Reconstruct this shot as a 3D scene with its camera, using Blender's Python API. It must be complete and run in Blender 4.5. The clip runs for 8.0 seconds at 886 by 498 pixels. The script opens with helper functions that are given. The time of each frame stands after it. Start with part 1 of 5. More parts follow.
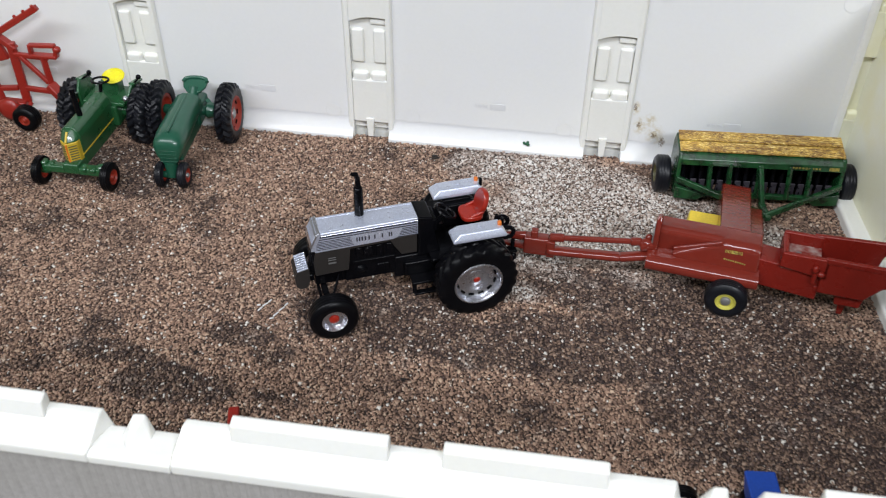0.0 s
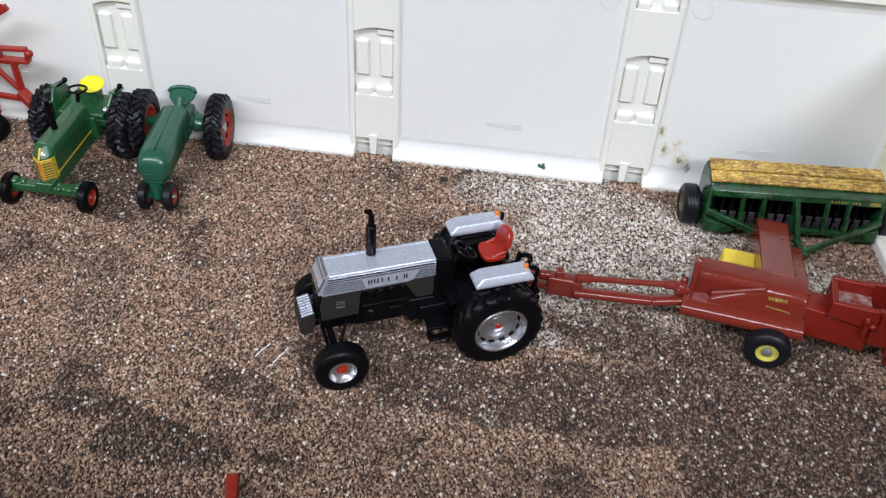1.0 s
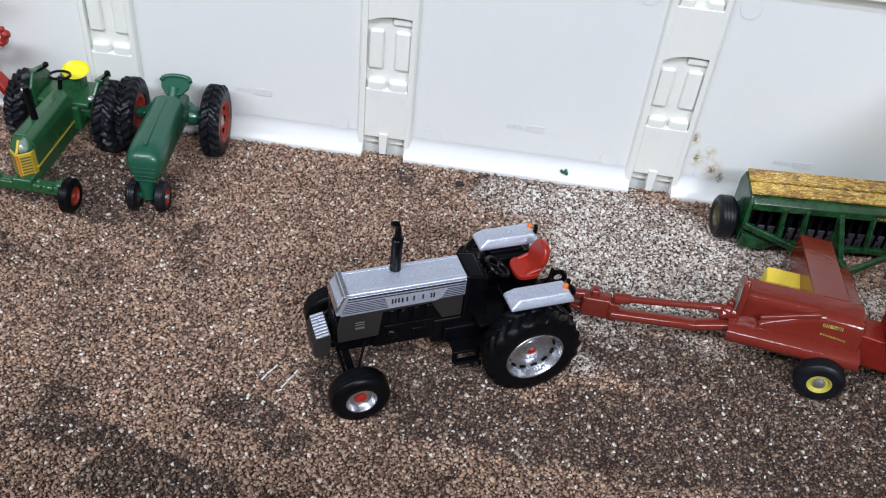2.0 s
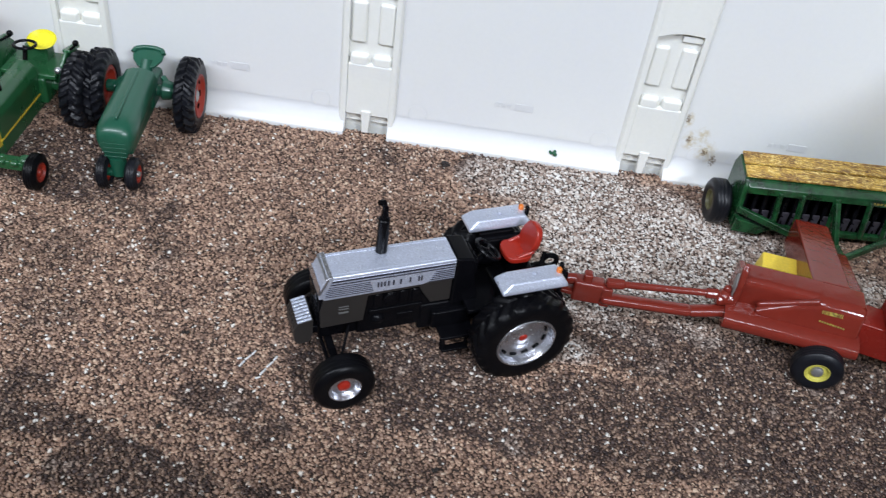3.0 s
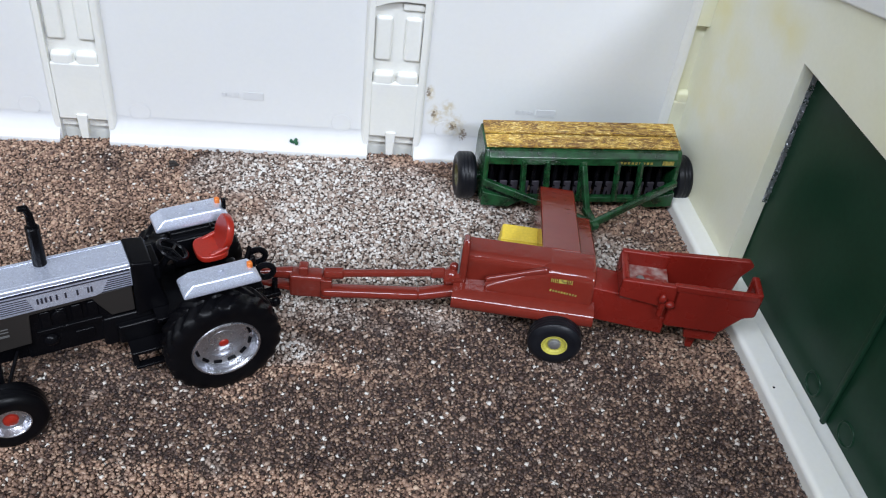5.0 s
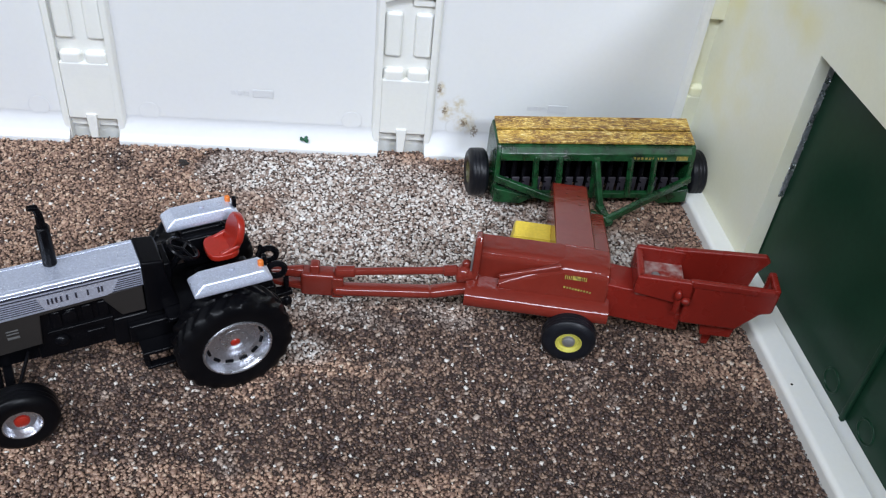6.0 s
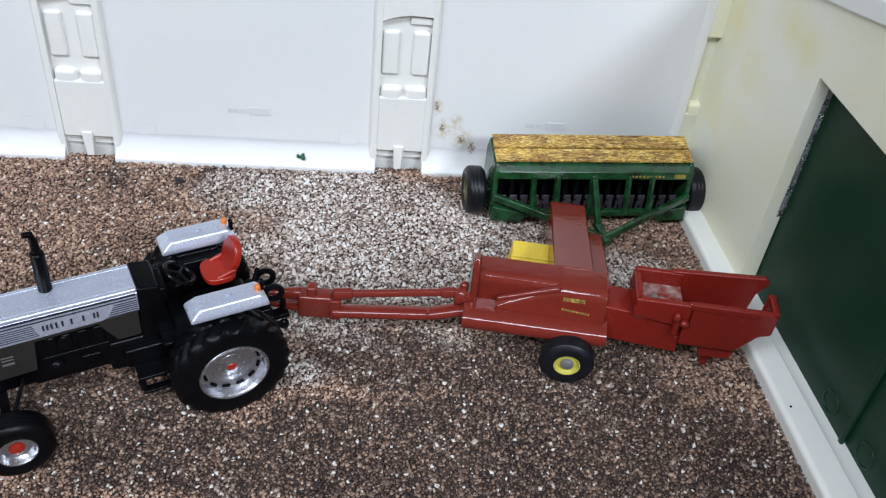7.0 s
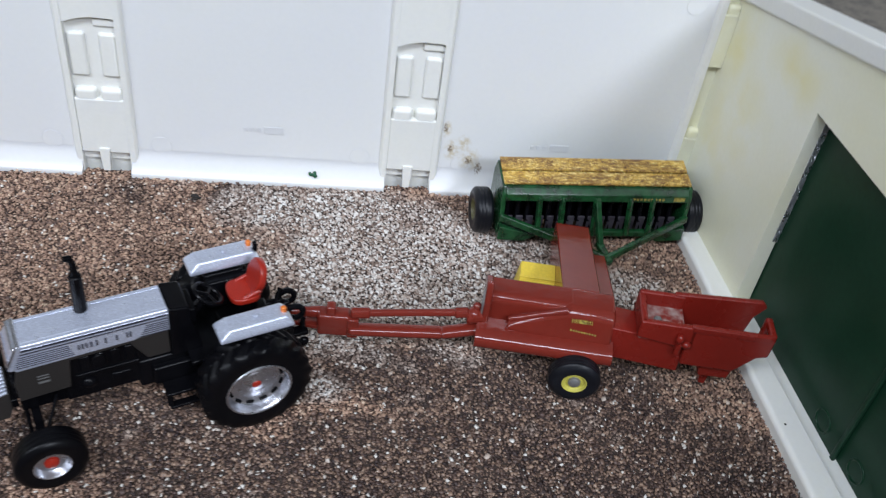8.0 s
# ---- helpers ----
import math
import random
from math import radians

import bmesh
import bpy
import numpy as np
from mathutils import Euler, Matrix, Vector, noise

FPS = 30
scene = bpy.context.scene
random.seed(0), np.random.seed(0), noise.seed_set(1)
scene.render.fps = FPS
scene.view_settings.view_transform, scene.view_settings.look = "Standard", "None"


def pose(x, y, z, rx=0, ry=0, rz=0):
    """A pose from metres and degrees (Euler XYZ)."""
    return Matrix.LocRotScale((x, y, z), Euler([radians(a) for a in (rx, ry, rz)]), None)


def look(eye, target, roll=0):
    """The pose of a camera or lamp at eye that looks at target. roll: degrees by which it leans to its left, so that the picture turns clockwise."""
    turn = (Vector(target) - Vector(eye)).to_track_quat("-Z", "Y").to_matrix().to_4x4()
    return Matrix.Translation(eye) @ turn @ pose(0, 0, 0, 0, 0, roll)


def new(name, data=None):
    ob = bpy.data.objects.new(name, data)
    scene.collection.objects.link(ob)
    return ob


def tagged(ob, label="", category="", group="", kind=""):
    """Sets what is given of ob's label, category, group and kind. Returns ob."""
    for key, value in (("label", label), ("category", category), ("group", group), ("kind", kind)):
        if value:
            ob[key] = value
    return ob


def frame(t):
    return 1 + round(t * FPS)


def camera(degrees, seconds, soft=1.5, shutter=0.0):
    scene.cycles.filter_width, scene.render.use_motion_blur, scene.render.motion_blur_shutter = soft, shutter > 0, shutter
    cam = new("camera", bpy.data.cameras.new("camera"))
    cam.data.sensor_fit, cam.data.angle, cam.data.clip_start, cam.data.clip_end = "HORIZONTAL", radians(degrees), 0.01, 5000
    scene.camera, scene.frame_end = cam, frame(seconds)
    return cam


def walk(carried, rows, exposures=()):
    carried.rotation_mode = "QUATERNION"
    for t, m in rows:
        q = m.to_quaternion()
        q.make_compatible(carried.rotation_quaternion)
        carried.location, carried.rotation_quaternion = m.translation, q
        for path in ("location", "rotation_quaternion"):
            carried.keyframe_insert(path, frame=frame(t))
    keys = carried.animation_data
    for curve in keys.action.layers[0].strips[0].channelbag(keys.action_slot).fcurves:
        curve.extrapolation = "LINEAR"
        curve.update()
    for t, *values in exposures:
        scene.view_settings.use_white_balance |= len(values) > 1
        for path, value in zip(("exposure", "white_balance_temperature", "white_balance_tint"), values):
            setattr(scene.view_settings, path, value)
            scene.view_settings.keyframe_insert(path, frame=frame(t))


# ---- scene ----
cam = camera(51.2, 8.0, soft=1.15, shutter=0.5)
PATH = [
    (0, (0.06670, -0.30714, 0.20221), (-0.04213, 0.45640, -0.43431), 0.64),
    (0.5, (0.05600, -0.28990, 0.19862), (-0.03171, 0.46583, -0.45036), 1.81),
    (1, (0.04701, -0.27814, 0.19791), (-0.02332, 0.47854, -0.45208), 3.31),
    (1.5, (0.03760, -0.26416, 0.19466), (-0.01416, 0.48996, -0.46004), 4.81),
    (1.7, (0.03298, -0.26119, 0.19055), (-0.01109, 0.49449, -0.46291), 5.40),
    (2.8, (0.02127, -0.25075, 0.17850), (0.02566, 0.49867, -0.48358), 8.84),
    (3, (0.02343, -0.25050, 0.17707), (0.02633, 0.49848, -0.48552), 8.56),
    (3.5, (0.04113, -0.24977, 0.17451), (0.06398, 0.50390, -0.48236), 8.85),
    (4, (0.06603, -0.24469, 0.16983), (0.13655, 0.51799, -0.47308), 9.06),
    (4.5, (0.07176, -0.24085, 0.16577), (0.18185, 0.51993, -0.47383), 9.03),
    (4.7, (0.07266, -0.23803, 0.16710), (0.18215, 0.51672, -0.47971), 8.34),
    (5.8, (0.07508, -0.23587, 0.16397), (0.16401, 0.52108, -0.48341), 6.57),
    (6, (0.07354, -0.23534, 0.16480), (0.16279, 0.51954, -0.48496), 6.60),
    (6.5, (0.07239, -0.23389, 0.16611), (0.16044, 0.52226, -0.48234), 6.52),
    (7, (0.07305, -0.23126, 0.16785), (0.16641, 0.52427, -0.48058), 6.75),
    (7.5, (0.07308, -0.22973, 0.17051), (0.17398, 0.52544, -0.47721), 6.85),
    (7.8, (0.07225, -0.23060, 0.17281), (0.16647, 0.52226, -0.47859), 6.61),
    (8, (0.06243, -0.23378, 0.17790), (0.18147, 0.51777, -0.47095), 8.70),
]
EXPOSURES = [(0.0, -0.18, 6650, 10), (0.5, -0.02, 6650, 10), (1.5, -0.10, 6400, 10), (3.0, -0.08, 6250, 10), (4.5, -0.07, 6200, 10), (6.5, -0.10, 6150, 10), (7.5, -0.15, 6200, 10), (8.0, -0.2, 6150, 10)]
walk(cam, [(t, look(eye, target, roll)) for t, eye, target, roll in PATH], EXPOSURES)

# ---- light: a workshop with tube lights under the ceiling ----
world = bpy.data.worlds.new("world")
world.use_nodes = True
world.node_tree.nodes["Background"].inputs[0].default_value = (0.8, 0.88, 1.0, 1)
world.node_tree.nodes["Background"].inputs[1].default_value = 0.05
scene.world = world
scene.view_settings.exposure = 0.0


def tube_lamp(name, place, target, length, width, watts, colour):
    data = bpy.data.lights.new(name, "AREA")
    data.shape, data.size, data.size_y, data.energy, data.color = "RECTANGLE", length, width, watts, colour
    ob = new(name, data)
    ob.matrix_world = look(place, target)
    return tagged(ob, "white fluorescent tube light under the ceiling", "lamp", kind="structure")


tube_lamp("ceiling_lamp_1", (0.82, -1.4, 1.15), (0.05, -0.1, 0), 0.5, 0.16, 22, (0.88, 0.925, 1.0))
tube_lamp("ceiling_lamp_2", (-0.8, -1.12, 1.45), (-0.8, -0.1, 0), 2.3, 0.28, 43, (0.87, 0.92, 1.0))

# ---- materials ----
MM = 0.001


def shader(name, colour, rough=0.5, metal=0.0, spec=0.5):
    m = bpy.data.materials.new(name)
    m.use_nodes = True
    b = m.node_tree.nodes["Principled BSDF"]
    b.inputs["Base Color"].default_value = (*colour, 1)
    b.inputs["Roughness"].default_value = rough
    b.inputs["Metallic"].default_value = metal
    b.inputs["Specular IOR Level"].default_value = spec
    return m, m.node_tree, b


def noise_node(tree, scale, detail=4.0, stretch=None):
    pos = tree.nodes.new("ShaderNodeTexCoord").outputs["Object"]
    if stretch:
        mp = tree.nodes.new("ShaderNodeMapping")
        mp.inputs["Scale"].default_value = stretch
        tree.links.new(pos, mp.inputs["Vector"])
        pos = mp.outputs["Vector"]
    n = tree.nodes.new("ShaderNodeTexNoise")
    n.inputs["Scale"].default_value = scale
    n.inputs["Detail"].default_value = detail
    tree.links.new(pos, n.inputs["Vector"])
    return n.outputs["Fac"]


def ramp(tree, fac, stops):
    r = tree.nodes.new("ShaderNodeValToRGB")
    r.color_ramp.elements[0].position, r.color_ramp.elements[0].color = stops[0][0], (*stops[0][1], 1)
    r.color_ramp.elements[1].position, r.color_ramp.elements[1].color = stops[-1][0], (*stops[-1][1], 1)
    for p, c in stops[1:-1]:
        r.color_ramp.elements.new(p).color = (*c, 1)
    tree.links.new(fac, r.inputs["Fac"])
    return r.outputs["Color"]


def mix(tree, fac, a, b):
    n = tree.nodes.new("ShaderNodeMix")
    n.data_type = "RGBA"
    for value, socket in ((fac, n.inputs[0]), (a, n.inputs[6]), (b, n.inputs[7])):
        if isinstance(value, tuple):
            socket.default_value = (*value, 1)
        elif isinstance(value, (int, float)):
            socket.default_value = value
        else:
            tree.links.new(value, socket)
    return n.outputs[2]


def bump(tree, bsdf, fac, strength, metres):
    n = tree.nodes.new("ShaderNodeBump")
    n.inputs["Strength"].default_value = strength
    n.inputs["Distance"].default_value = metres
    tree.links.new(fac, n.inputs["Height"])
    tree.links.new(n.outputs["Normal"], bsdf.inputs["Normal"])


def worn(name, colour, other, rough=0.5, metal=0.0, spec=0.5, patch=90, grain=1500, wear=0.5, relief=0.15, rough2=None, fleck_amount=0.1, coat=0.0, soft_mm=0.0):
    """Paint or plastic with slow patches of a second tone, fine grain and a little relief."""
    m, tree, b = shader(name, colour, rough, metal, spec)
    slow, fine = noise_node(tree, patch), noise_node(tree, grain, 3)
    base = mix(tree, ramp(tree, slow, [(0.42, (0, 0, 0)), (0.72, (wear, wear, wear))]), colour, other)
    fleck = ramp(tree, fine, [(0.3, (1 - fleck_amount,) * 3), (0.7, (1 + fleck_amount * 0.6,) * 3)])
    times = tree.nodes.new("ShaderNodeMix")
    times.data_type, times.blend_type = "RGBA", "MULTIPLY"
    times.inputs[0].default_value = 1
    tree.links.new(base, times.inputs[6])
    tree.links.new(fleck, times.inputs[7])
    tree.links.new(times.outputs[2], b.inputs["Base Color"])
    if soft_mm:
        b.inputs["Subsurface Weight"].default_value = 0.35
        b.inputs["Subsurface Radius"].default_value = (1.0, 0.95, 0.8)
        b.inputs["Subsurface Scale"].default_value = soft_mm * 0.001
    b.inputs["Coat Weight"].default_value = coat
    b.inputs["Coat Roughness"].default_value = 0.06
    hi = rough2 or rough * 1.35
    tree.links.new(ramp(tree, slow, [(0.3, (rough,) * 3), (0.75, (hi,) * 3)]), b.inputs["Roughness"])
    bump(tree, b, fine, relief, 0.0001)
    return m


PLASTIC = worn("white_plastic", (0.815, 0.815, 0.775), (0.79, 0.78, 0.71), 0.3, patch=28, grain=900, wear=0.5, relief=0.03, fleck_amount=0.015, soft_mm=0.5)
PANEL = worn("panel_plastic", (0.782, 0.787, 0.783), (0.80, 0.80, 0.775), 0.28, patch=22, grain=700, wear=0.6, relief=0.02, fleck_amount=0.01, soft_mm=1.6)
YELLOWED = worn("yellowed_plastic", (0.84, 0.84, 0.715), (0.80, 0.775, 0.50), 0.34, patch=20, grain=800, wear=0.75, relief=0.03, fleck_amount=0.015, soft_mm=1.8)
SIDING = worn("grey_siding", (0.38, 0.365, 0.35), (0.31, 0.295, 0.27), 0.45, patch=60, grain=900)
DOOR_GREEN = worn("door_green", (0.009, 0.036, 0.019), (0.015, 0.05, 0.027), 0.3, spec=0.18, patch=60, grain=600, relief=0.05)
SILVER = worn("silver_paint", (0.70, 0.75, 0.90), (0.62, 0.665, 0.83), 0.26, metal=0.55, patch=200, grain=5600, wear=0.4, relief=0.14, fleck_amount=0.1, coat=1.0)
SILVER_DARK = worn("grey_paint", (0.034, 0.030, 0.028), (0.028, 0.025, 0.023), 0.3, metal=0.1, spec=0.2, patch=160, grain=5000, relief=0.12)
CHROME = worn("wheel_silver", (0.62, 0.63, 0.68), (0.50, 0.51, 0.56), 0.25, metal=0.95, patch=260, grain=4500, relief=0.12, coat=0.6)
BLACK = worn("black_plastic", (0.003, 0.003, 0.004), (0.0055, 0.0055, 0.007), 0.2, spec=0.12, patch=200, grain=2500, relief=0.12)
RUBBER = worn("rubber", (0.0026, 0.0026, 0.0036), (0.0055, 0.0055, 0.0065), 0.3, spec=0.13, patch=150, grain=2600, relief=0.2, rough2=0.42)
RUBBER_OLD = worn("shiny_rubber", (0.006, 0.0065, 0.009), (0.016, 0.017, 0.023), 0.32, spec=0.25, patch=200, grain=2400, relief=0.2)
SEAT_RED = worn("seat_red", (0.34, 0.019, 0.009), (0.28, 0.017, 0.008), 0.26, patch=160, grain=2000, coat=0.3)
BALER_RED = worn("gloss_red", (0.172, 0.021, 0.013), (0.138, 0.0175, 0.011), 0.1, spec=0.62, patch=110, grain=520, relief=0.8, fleck_amount=0.05)
CHUTE_RED = worn("plastic_red", (0.205, 0.0145, 0.009), (0.165, 0.013, 0.008), 0.24, spec=0.4, patch=120, grain=1200, relief=0.2, fleck_amount=0.06)
PLOW_RED = worn("bright_red", (0.30, 0.018, 0.011), (0.24, 0.016, 0.010), 0.32, patch=130, grain=1500)
RIM_RED = worn("rim_red", (0.33, 0.03, 0.014), (0.24, 0.025, 0.014), 0.4, patch=220, grain=2500)
GRILLE_YELLOW = worn("dull_yellow", (0.62, 0.43, 0.035), (0.46, 0.31, 0.03), 0.35, patch=300, grain=1500)
YELLOW = worn("yellow_plastic", (0.72, 0.53, 0.05), (0.66, 0.47, 0.05), 0.38, patch=160, grain=1500)
SEAT_YELLOW = worn("bright_yellow", (0.80, 0.72, 0.02), (0.74, 0.66, 0.02), 0.4, patch=160, grain=1500)
RIM_YELLOW = worn("rim_yellow", (0.55, 0.50, 0.09), (0.45, 0.42, 0.08), 0.35, patch=200, grain=2000)
GREEN = worn("tractor_green", (0.014, 0.082, 0.028), (0.018, 0.105, 0.038), 0.25, patch=150, grain=2000, relief=0.12, fleck_amount=0.05, coat=0.3)
GREEN_BLUE = worn("blue_green", (0.010, 0.078, 0.045), (0.015, 0.098, 0.058), 0.28, patch=150, grain=2000, relief=0.12, fleck_amount=0.05, coat=0.2)
DRILL_GREEN = worn("drill_green", (0.011, 0.066, 0.021), (0.0035, 0.012, 0.005), 0.22, patch=330, grain=1400, wear=1.0, relief=0.5, coat=0.15)
DARK_METAL = worn("dark_metal", (0.040, 0.035, 0.046), (0.065, 0.058, 0.070), 0.35, patch=250, grain=1800, wear=0.8)
AMBER = worn("amber_lens", (0.75, 0.2, 0.03), (0.7, 0.18, 0.03), 0.3)
GREY_METAL = worn("grey_metal", (0.36, 0.36, 0.36), (0.28, 0.28, 0.27), 0.36, metal=0.7, patch=220, grain=2500)
BLUE = worn("blue_plastic", (0.01, 0.06, 0.36), (0.012, 0.07, 0.4), 0.4)
DUSTY_RED = worn("dusty_red", (0.20, 0.02, 0.013), (0.42, 0.34, 0.31), 0.6, patch=420, grain=1200, wear=0.9)
DECAL_DARK = worn("decal_dark", (0.02, 0.02, 0.035), (0.03, 0.03, 0.04), 0.4)
DECAL_YELLOW = worn("decal_yellow", (0.42, 0.33, 0.06), (0.08, 0.07, 0.02), 0.45, patch=1400, wear=1.0)
RIM_OLIVE = worn("rim_olive", (0.11, 0.10, 0.035), (0.05, 0.05, 0.03), 0.4)
STONE = worn("dark_stone", (0.018, 0.014, 0.012), (0.04, 0.03, 0.025), 0.6)
MOSS = worn("green_paint_chip", (0.02, 0.1, 0.05), (0.03, 0.13, 0.06), 0.6)
WALL_PAINT = worn("room_paint", (0.58, 0.57, 0.54), (0.52, 0.51, 0.49), 0.8, patch=1, grain=60)
CARPET = worn("grey_carpet", (0.20, 0.18, 0.15), (0.09, 0.085, 0.08), 0.95, patch=160, grain=500, wear=0.9, relief=0.5)


def spots(tree, pos, places, upright=False, along_y=False):
    """A field that is 1 inside soft ellipses (x, y, rx, ry in mm), drawn on the ground or, upright, on a wall."""
    total = None
    for x, y, rx, ry in places:
        mp = tree.nodes.new("ShaderNodeMapping")
        mp.vector_type = "TEXTURE"
        mp.inputs["Location"].default_value = (0, x * MM, y * MM) if along_y else (x * MM, 0, y * MM) if upright else (x * MM, y * MM, 0)
        mp.inputs["Scale"].default_value = (1, rx * MM, ry * MM) if along_y else (rx * MM, 1, ry * MM) if upright else (rx * MM, ry * MM, 1)
        tree.links.new(pos, mp.inputs["Vector"])
        g = tree.nodes.new("ShaderNodeTexGradient")
        g.gradient_type = "SPHERICAL"
        tree.links.new(mp.outputs["Vector"], g.inputs["Vector"])
        if total is None:
            total = g.outputs["Fac"]
        else:
            add = tree.nodes.new("ShaderNodeMath")
            add.operation = "MAXIMUM"
            tree.links.new(total, add.inputs[0])
            tree.links.new(g.outputs["Fac"], add.inputs[1])
            total = add.outputs[0]
    return total


def dirty(material, places, colour, scale, low, high, along_y=False):
    """Adds ragged stains of one colour to a wall's plastic."""
    tree = material.node_tree
    b = tree.nodes["Principled BSDF"]
    old = b.inputs["Base Color"].links[0].from_socket
    field = spots(tree, tree.nodes.new("ShaderNodeTexCoord").outputs["Object"], places, True, along_y)
    ragged = ramp(tree, noise_node(tree, scale, 6), [(0.34, (0, 0, 0)), (0.66, (1, 1, 1))])
    both = tree.nodes.new("ShaderNodeMath")
    both.operation = "MULTIPLY"
    tree.links.new(ragged, both.inputs[0])
    tree.links.new(field, both.inputs[1])
    mask = ramp(tree, both.outputs[0], [(low, (0, 0, 0)), (high, (0.8, 0.8, 0.8))])
    tree.links.new(mix(tree, mask, old, colour), b.inputs["Base Color"])


def flaked(material, scale, low, high):
    """Tiny metal flakes in a clear coat: cells of their own brightness, each a little tilted."""
    tree = material.node_tree
    b = tree.nodes["Principled BSDF"]
    old = b.inputs["Base Color"].links[0].from_socket
    cells = tree.nodes.new("ShaderNodeTexVoronoi")
    cells.inputs["Scale"].default_value = scale
    tree.links.new(tree.nodes.new("ShaderNodeTexCoord").outputs["Object"], cells.inputs["Vector"])
    split = tree.nodes.new("ShaderNodeSeparateColor")
    tree.links.new(cells.outputs["Color"], split.inputs[0])
    tone = ramp(tree, split.outputs[0], [(0.0, (low,) * 3), (0.55, (0.5 * (low + high),) * 3), (0.94, (high,) * 3), (1.0, (1.35,) * 3)])
    times = tree.nodes.new("ShaderNodeMix")
    times.data_type, times.blend_type = "RGBA", "MULTIPLY"
    times.inputs[0].default_value = 1
    tree.links.new(old, times.inputs[6])
    tree.links.new(tone, times.inputs[7])
    tree.links.new(times.outputs[2], b.inputs["Base Color"])
    bump(tree, b, split.outputs[1], 0.35, 0.00006)


flaked(SILVER, 5200, 0.84, 1.08)
flaked(CHROME, 3600, 0.86, 1.06)


STAINS_WIDE = [(98.0, 14.5, 3.5, 5.0), (104.0, 11.0, 4.5, 5.5), (101.5, 17.0, 3.0, 4.0), (95.6, 22.0, 2.0, 4.0)]
STAINS_DARK = [(107.0, 8.0, 1.8, 3.4), (103.6, 11.0, 2.2, 2.8), (97.4, 15.0, 1.4, 2.6), (95.2, 22.4, 1.3, 2.6)]
dirty(PANEL, STAINS_WIDE, (0.60, 0.52, 0.36), 640, 0.05, 0.6)
dirty(PANEL, STAINS_DARK, (0.17, 0.11, 0.055), 1500, 0.16, 0.5)
dirty(PLASTIC, [(103.5, 1.6, 7.0, 1.2)], (0.42, 0.33, 0.18), 700, 0.1, 0.7)
dirty(YELLOWED, [(-4, 62, 16, 20), (-16, 46, 22, 18), (-8, 30, 14, 22), (-34, 70, 20, 12)], (0.80, 0.74, 0.36), 60, 0.05, 0.9, True)


def lid_material():
    """Brown wood under streaky, brushed gold paint; the palest stops paint in its highlights."""
    m, tree, b = shader("brushed_lid", (0.3, 0.2, 0.05), 0.3, spec=0.6)

    def brushed(scale, stretch, twist, lean):
        mp = tree.nodes.new("ShaderNodeMapping")
        mp.inputs["Scale"].default_value = stretch
        mp.inputs["Rotation"].default_value = (0, 0, lean)
        tree.links.new(tree.nodes.new("ShaderNodeTexCoord").outputs["Object"], mp.inputs["Vector"])
        n = tree.nodes.new("ShaderNodeTexNoise")
        n.inputs["Scale"].default_value, n.inputs["Detail"].default_value, n.inputs["Distortion"].default_value = scale, 9, twist
        n.inputs["Roughness"].default_value = 0.68
        tree.links.new(mp.outputs["Vector"], n.inputs["Vector"])
        return n.outputs["Fac"]

    patches = ramp(tree, brushed(70, (0.7, 1.0, 1.0), 1.0, 0.0), [(0.47, (0, 0, 0)), (0.53, (1, 1, 1))])
    strokes = mix(tree, patches, brushed(1000, (0.3, 1.4, 1.0), 1.6, 0.45), brushed(1100, (0.4, 1.3, 1.0), 1.9, -0.7))
    streak = tree.nodes.new("ShaderNodeRGBToBW")
    tree.links.new(strokes, streak.inputs[0])
    streak = streak.outputs[0]
    cover = ramp(tree, brushed(120, (0.6, 1.2, 1.0), 2.0, 0.1), [(0.42, (0.1, 0.1, 0.1)), (0.58, (0.95, 0.95, 0.95))])
    brown = ramp(tree, streak, [(0.38, (0.07, 0.026, 0.009)), (0.5, (0.20, 0.09, 0.022)), (0.57, (0.50, 0.30, 0.06)), (0.64, (0.95, 0.75, 0.3))])
    gold = ramp(tree, streak, [(0.36, (0.12, 0.05, 0.014)), (0.44, (0.40, 0.21, 0.035)), (0.54, (0.74, 0.48, 0.08)), (0.62, (1.0, 0.86, 0.4))])
    tree.links.new(mix(tree, cover, brown, gold), b.inputs["Base Color"])
    bump(tree, b, streak, 0.9, 0.0004)
    return m


LID = lid_material()


PALE_SPOTS = [(86, -38, 62, 40), (110, -50, 40, 22), (58, -60, 24, 18), (62, -12, 46, 16), (60, -82, 10, 7), (140, -42, 24, 14)]
# dark gravel patches, plus shade by the tractor and baler painted into the colour
DARK_AND_SHADE_SPOTS = [(45, -106, 60, 13), (95, -108, 100, 14), (145, -120, 70, 34), (-38, -138, 24, 9), (-60, -128, 16, 6), (118, -98, 62, 24), (108, -80, 54, 15), (80, -100, 42, 14), (20, -98, 40, 15), (-25, -115, 14, 6), (-95, -36, 40, 18)]


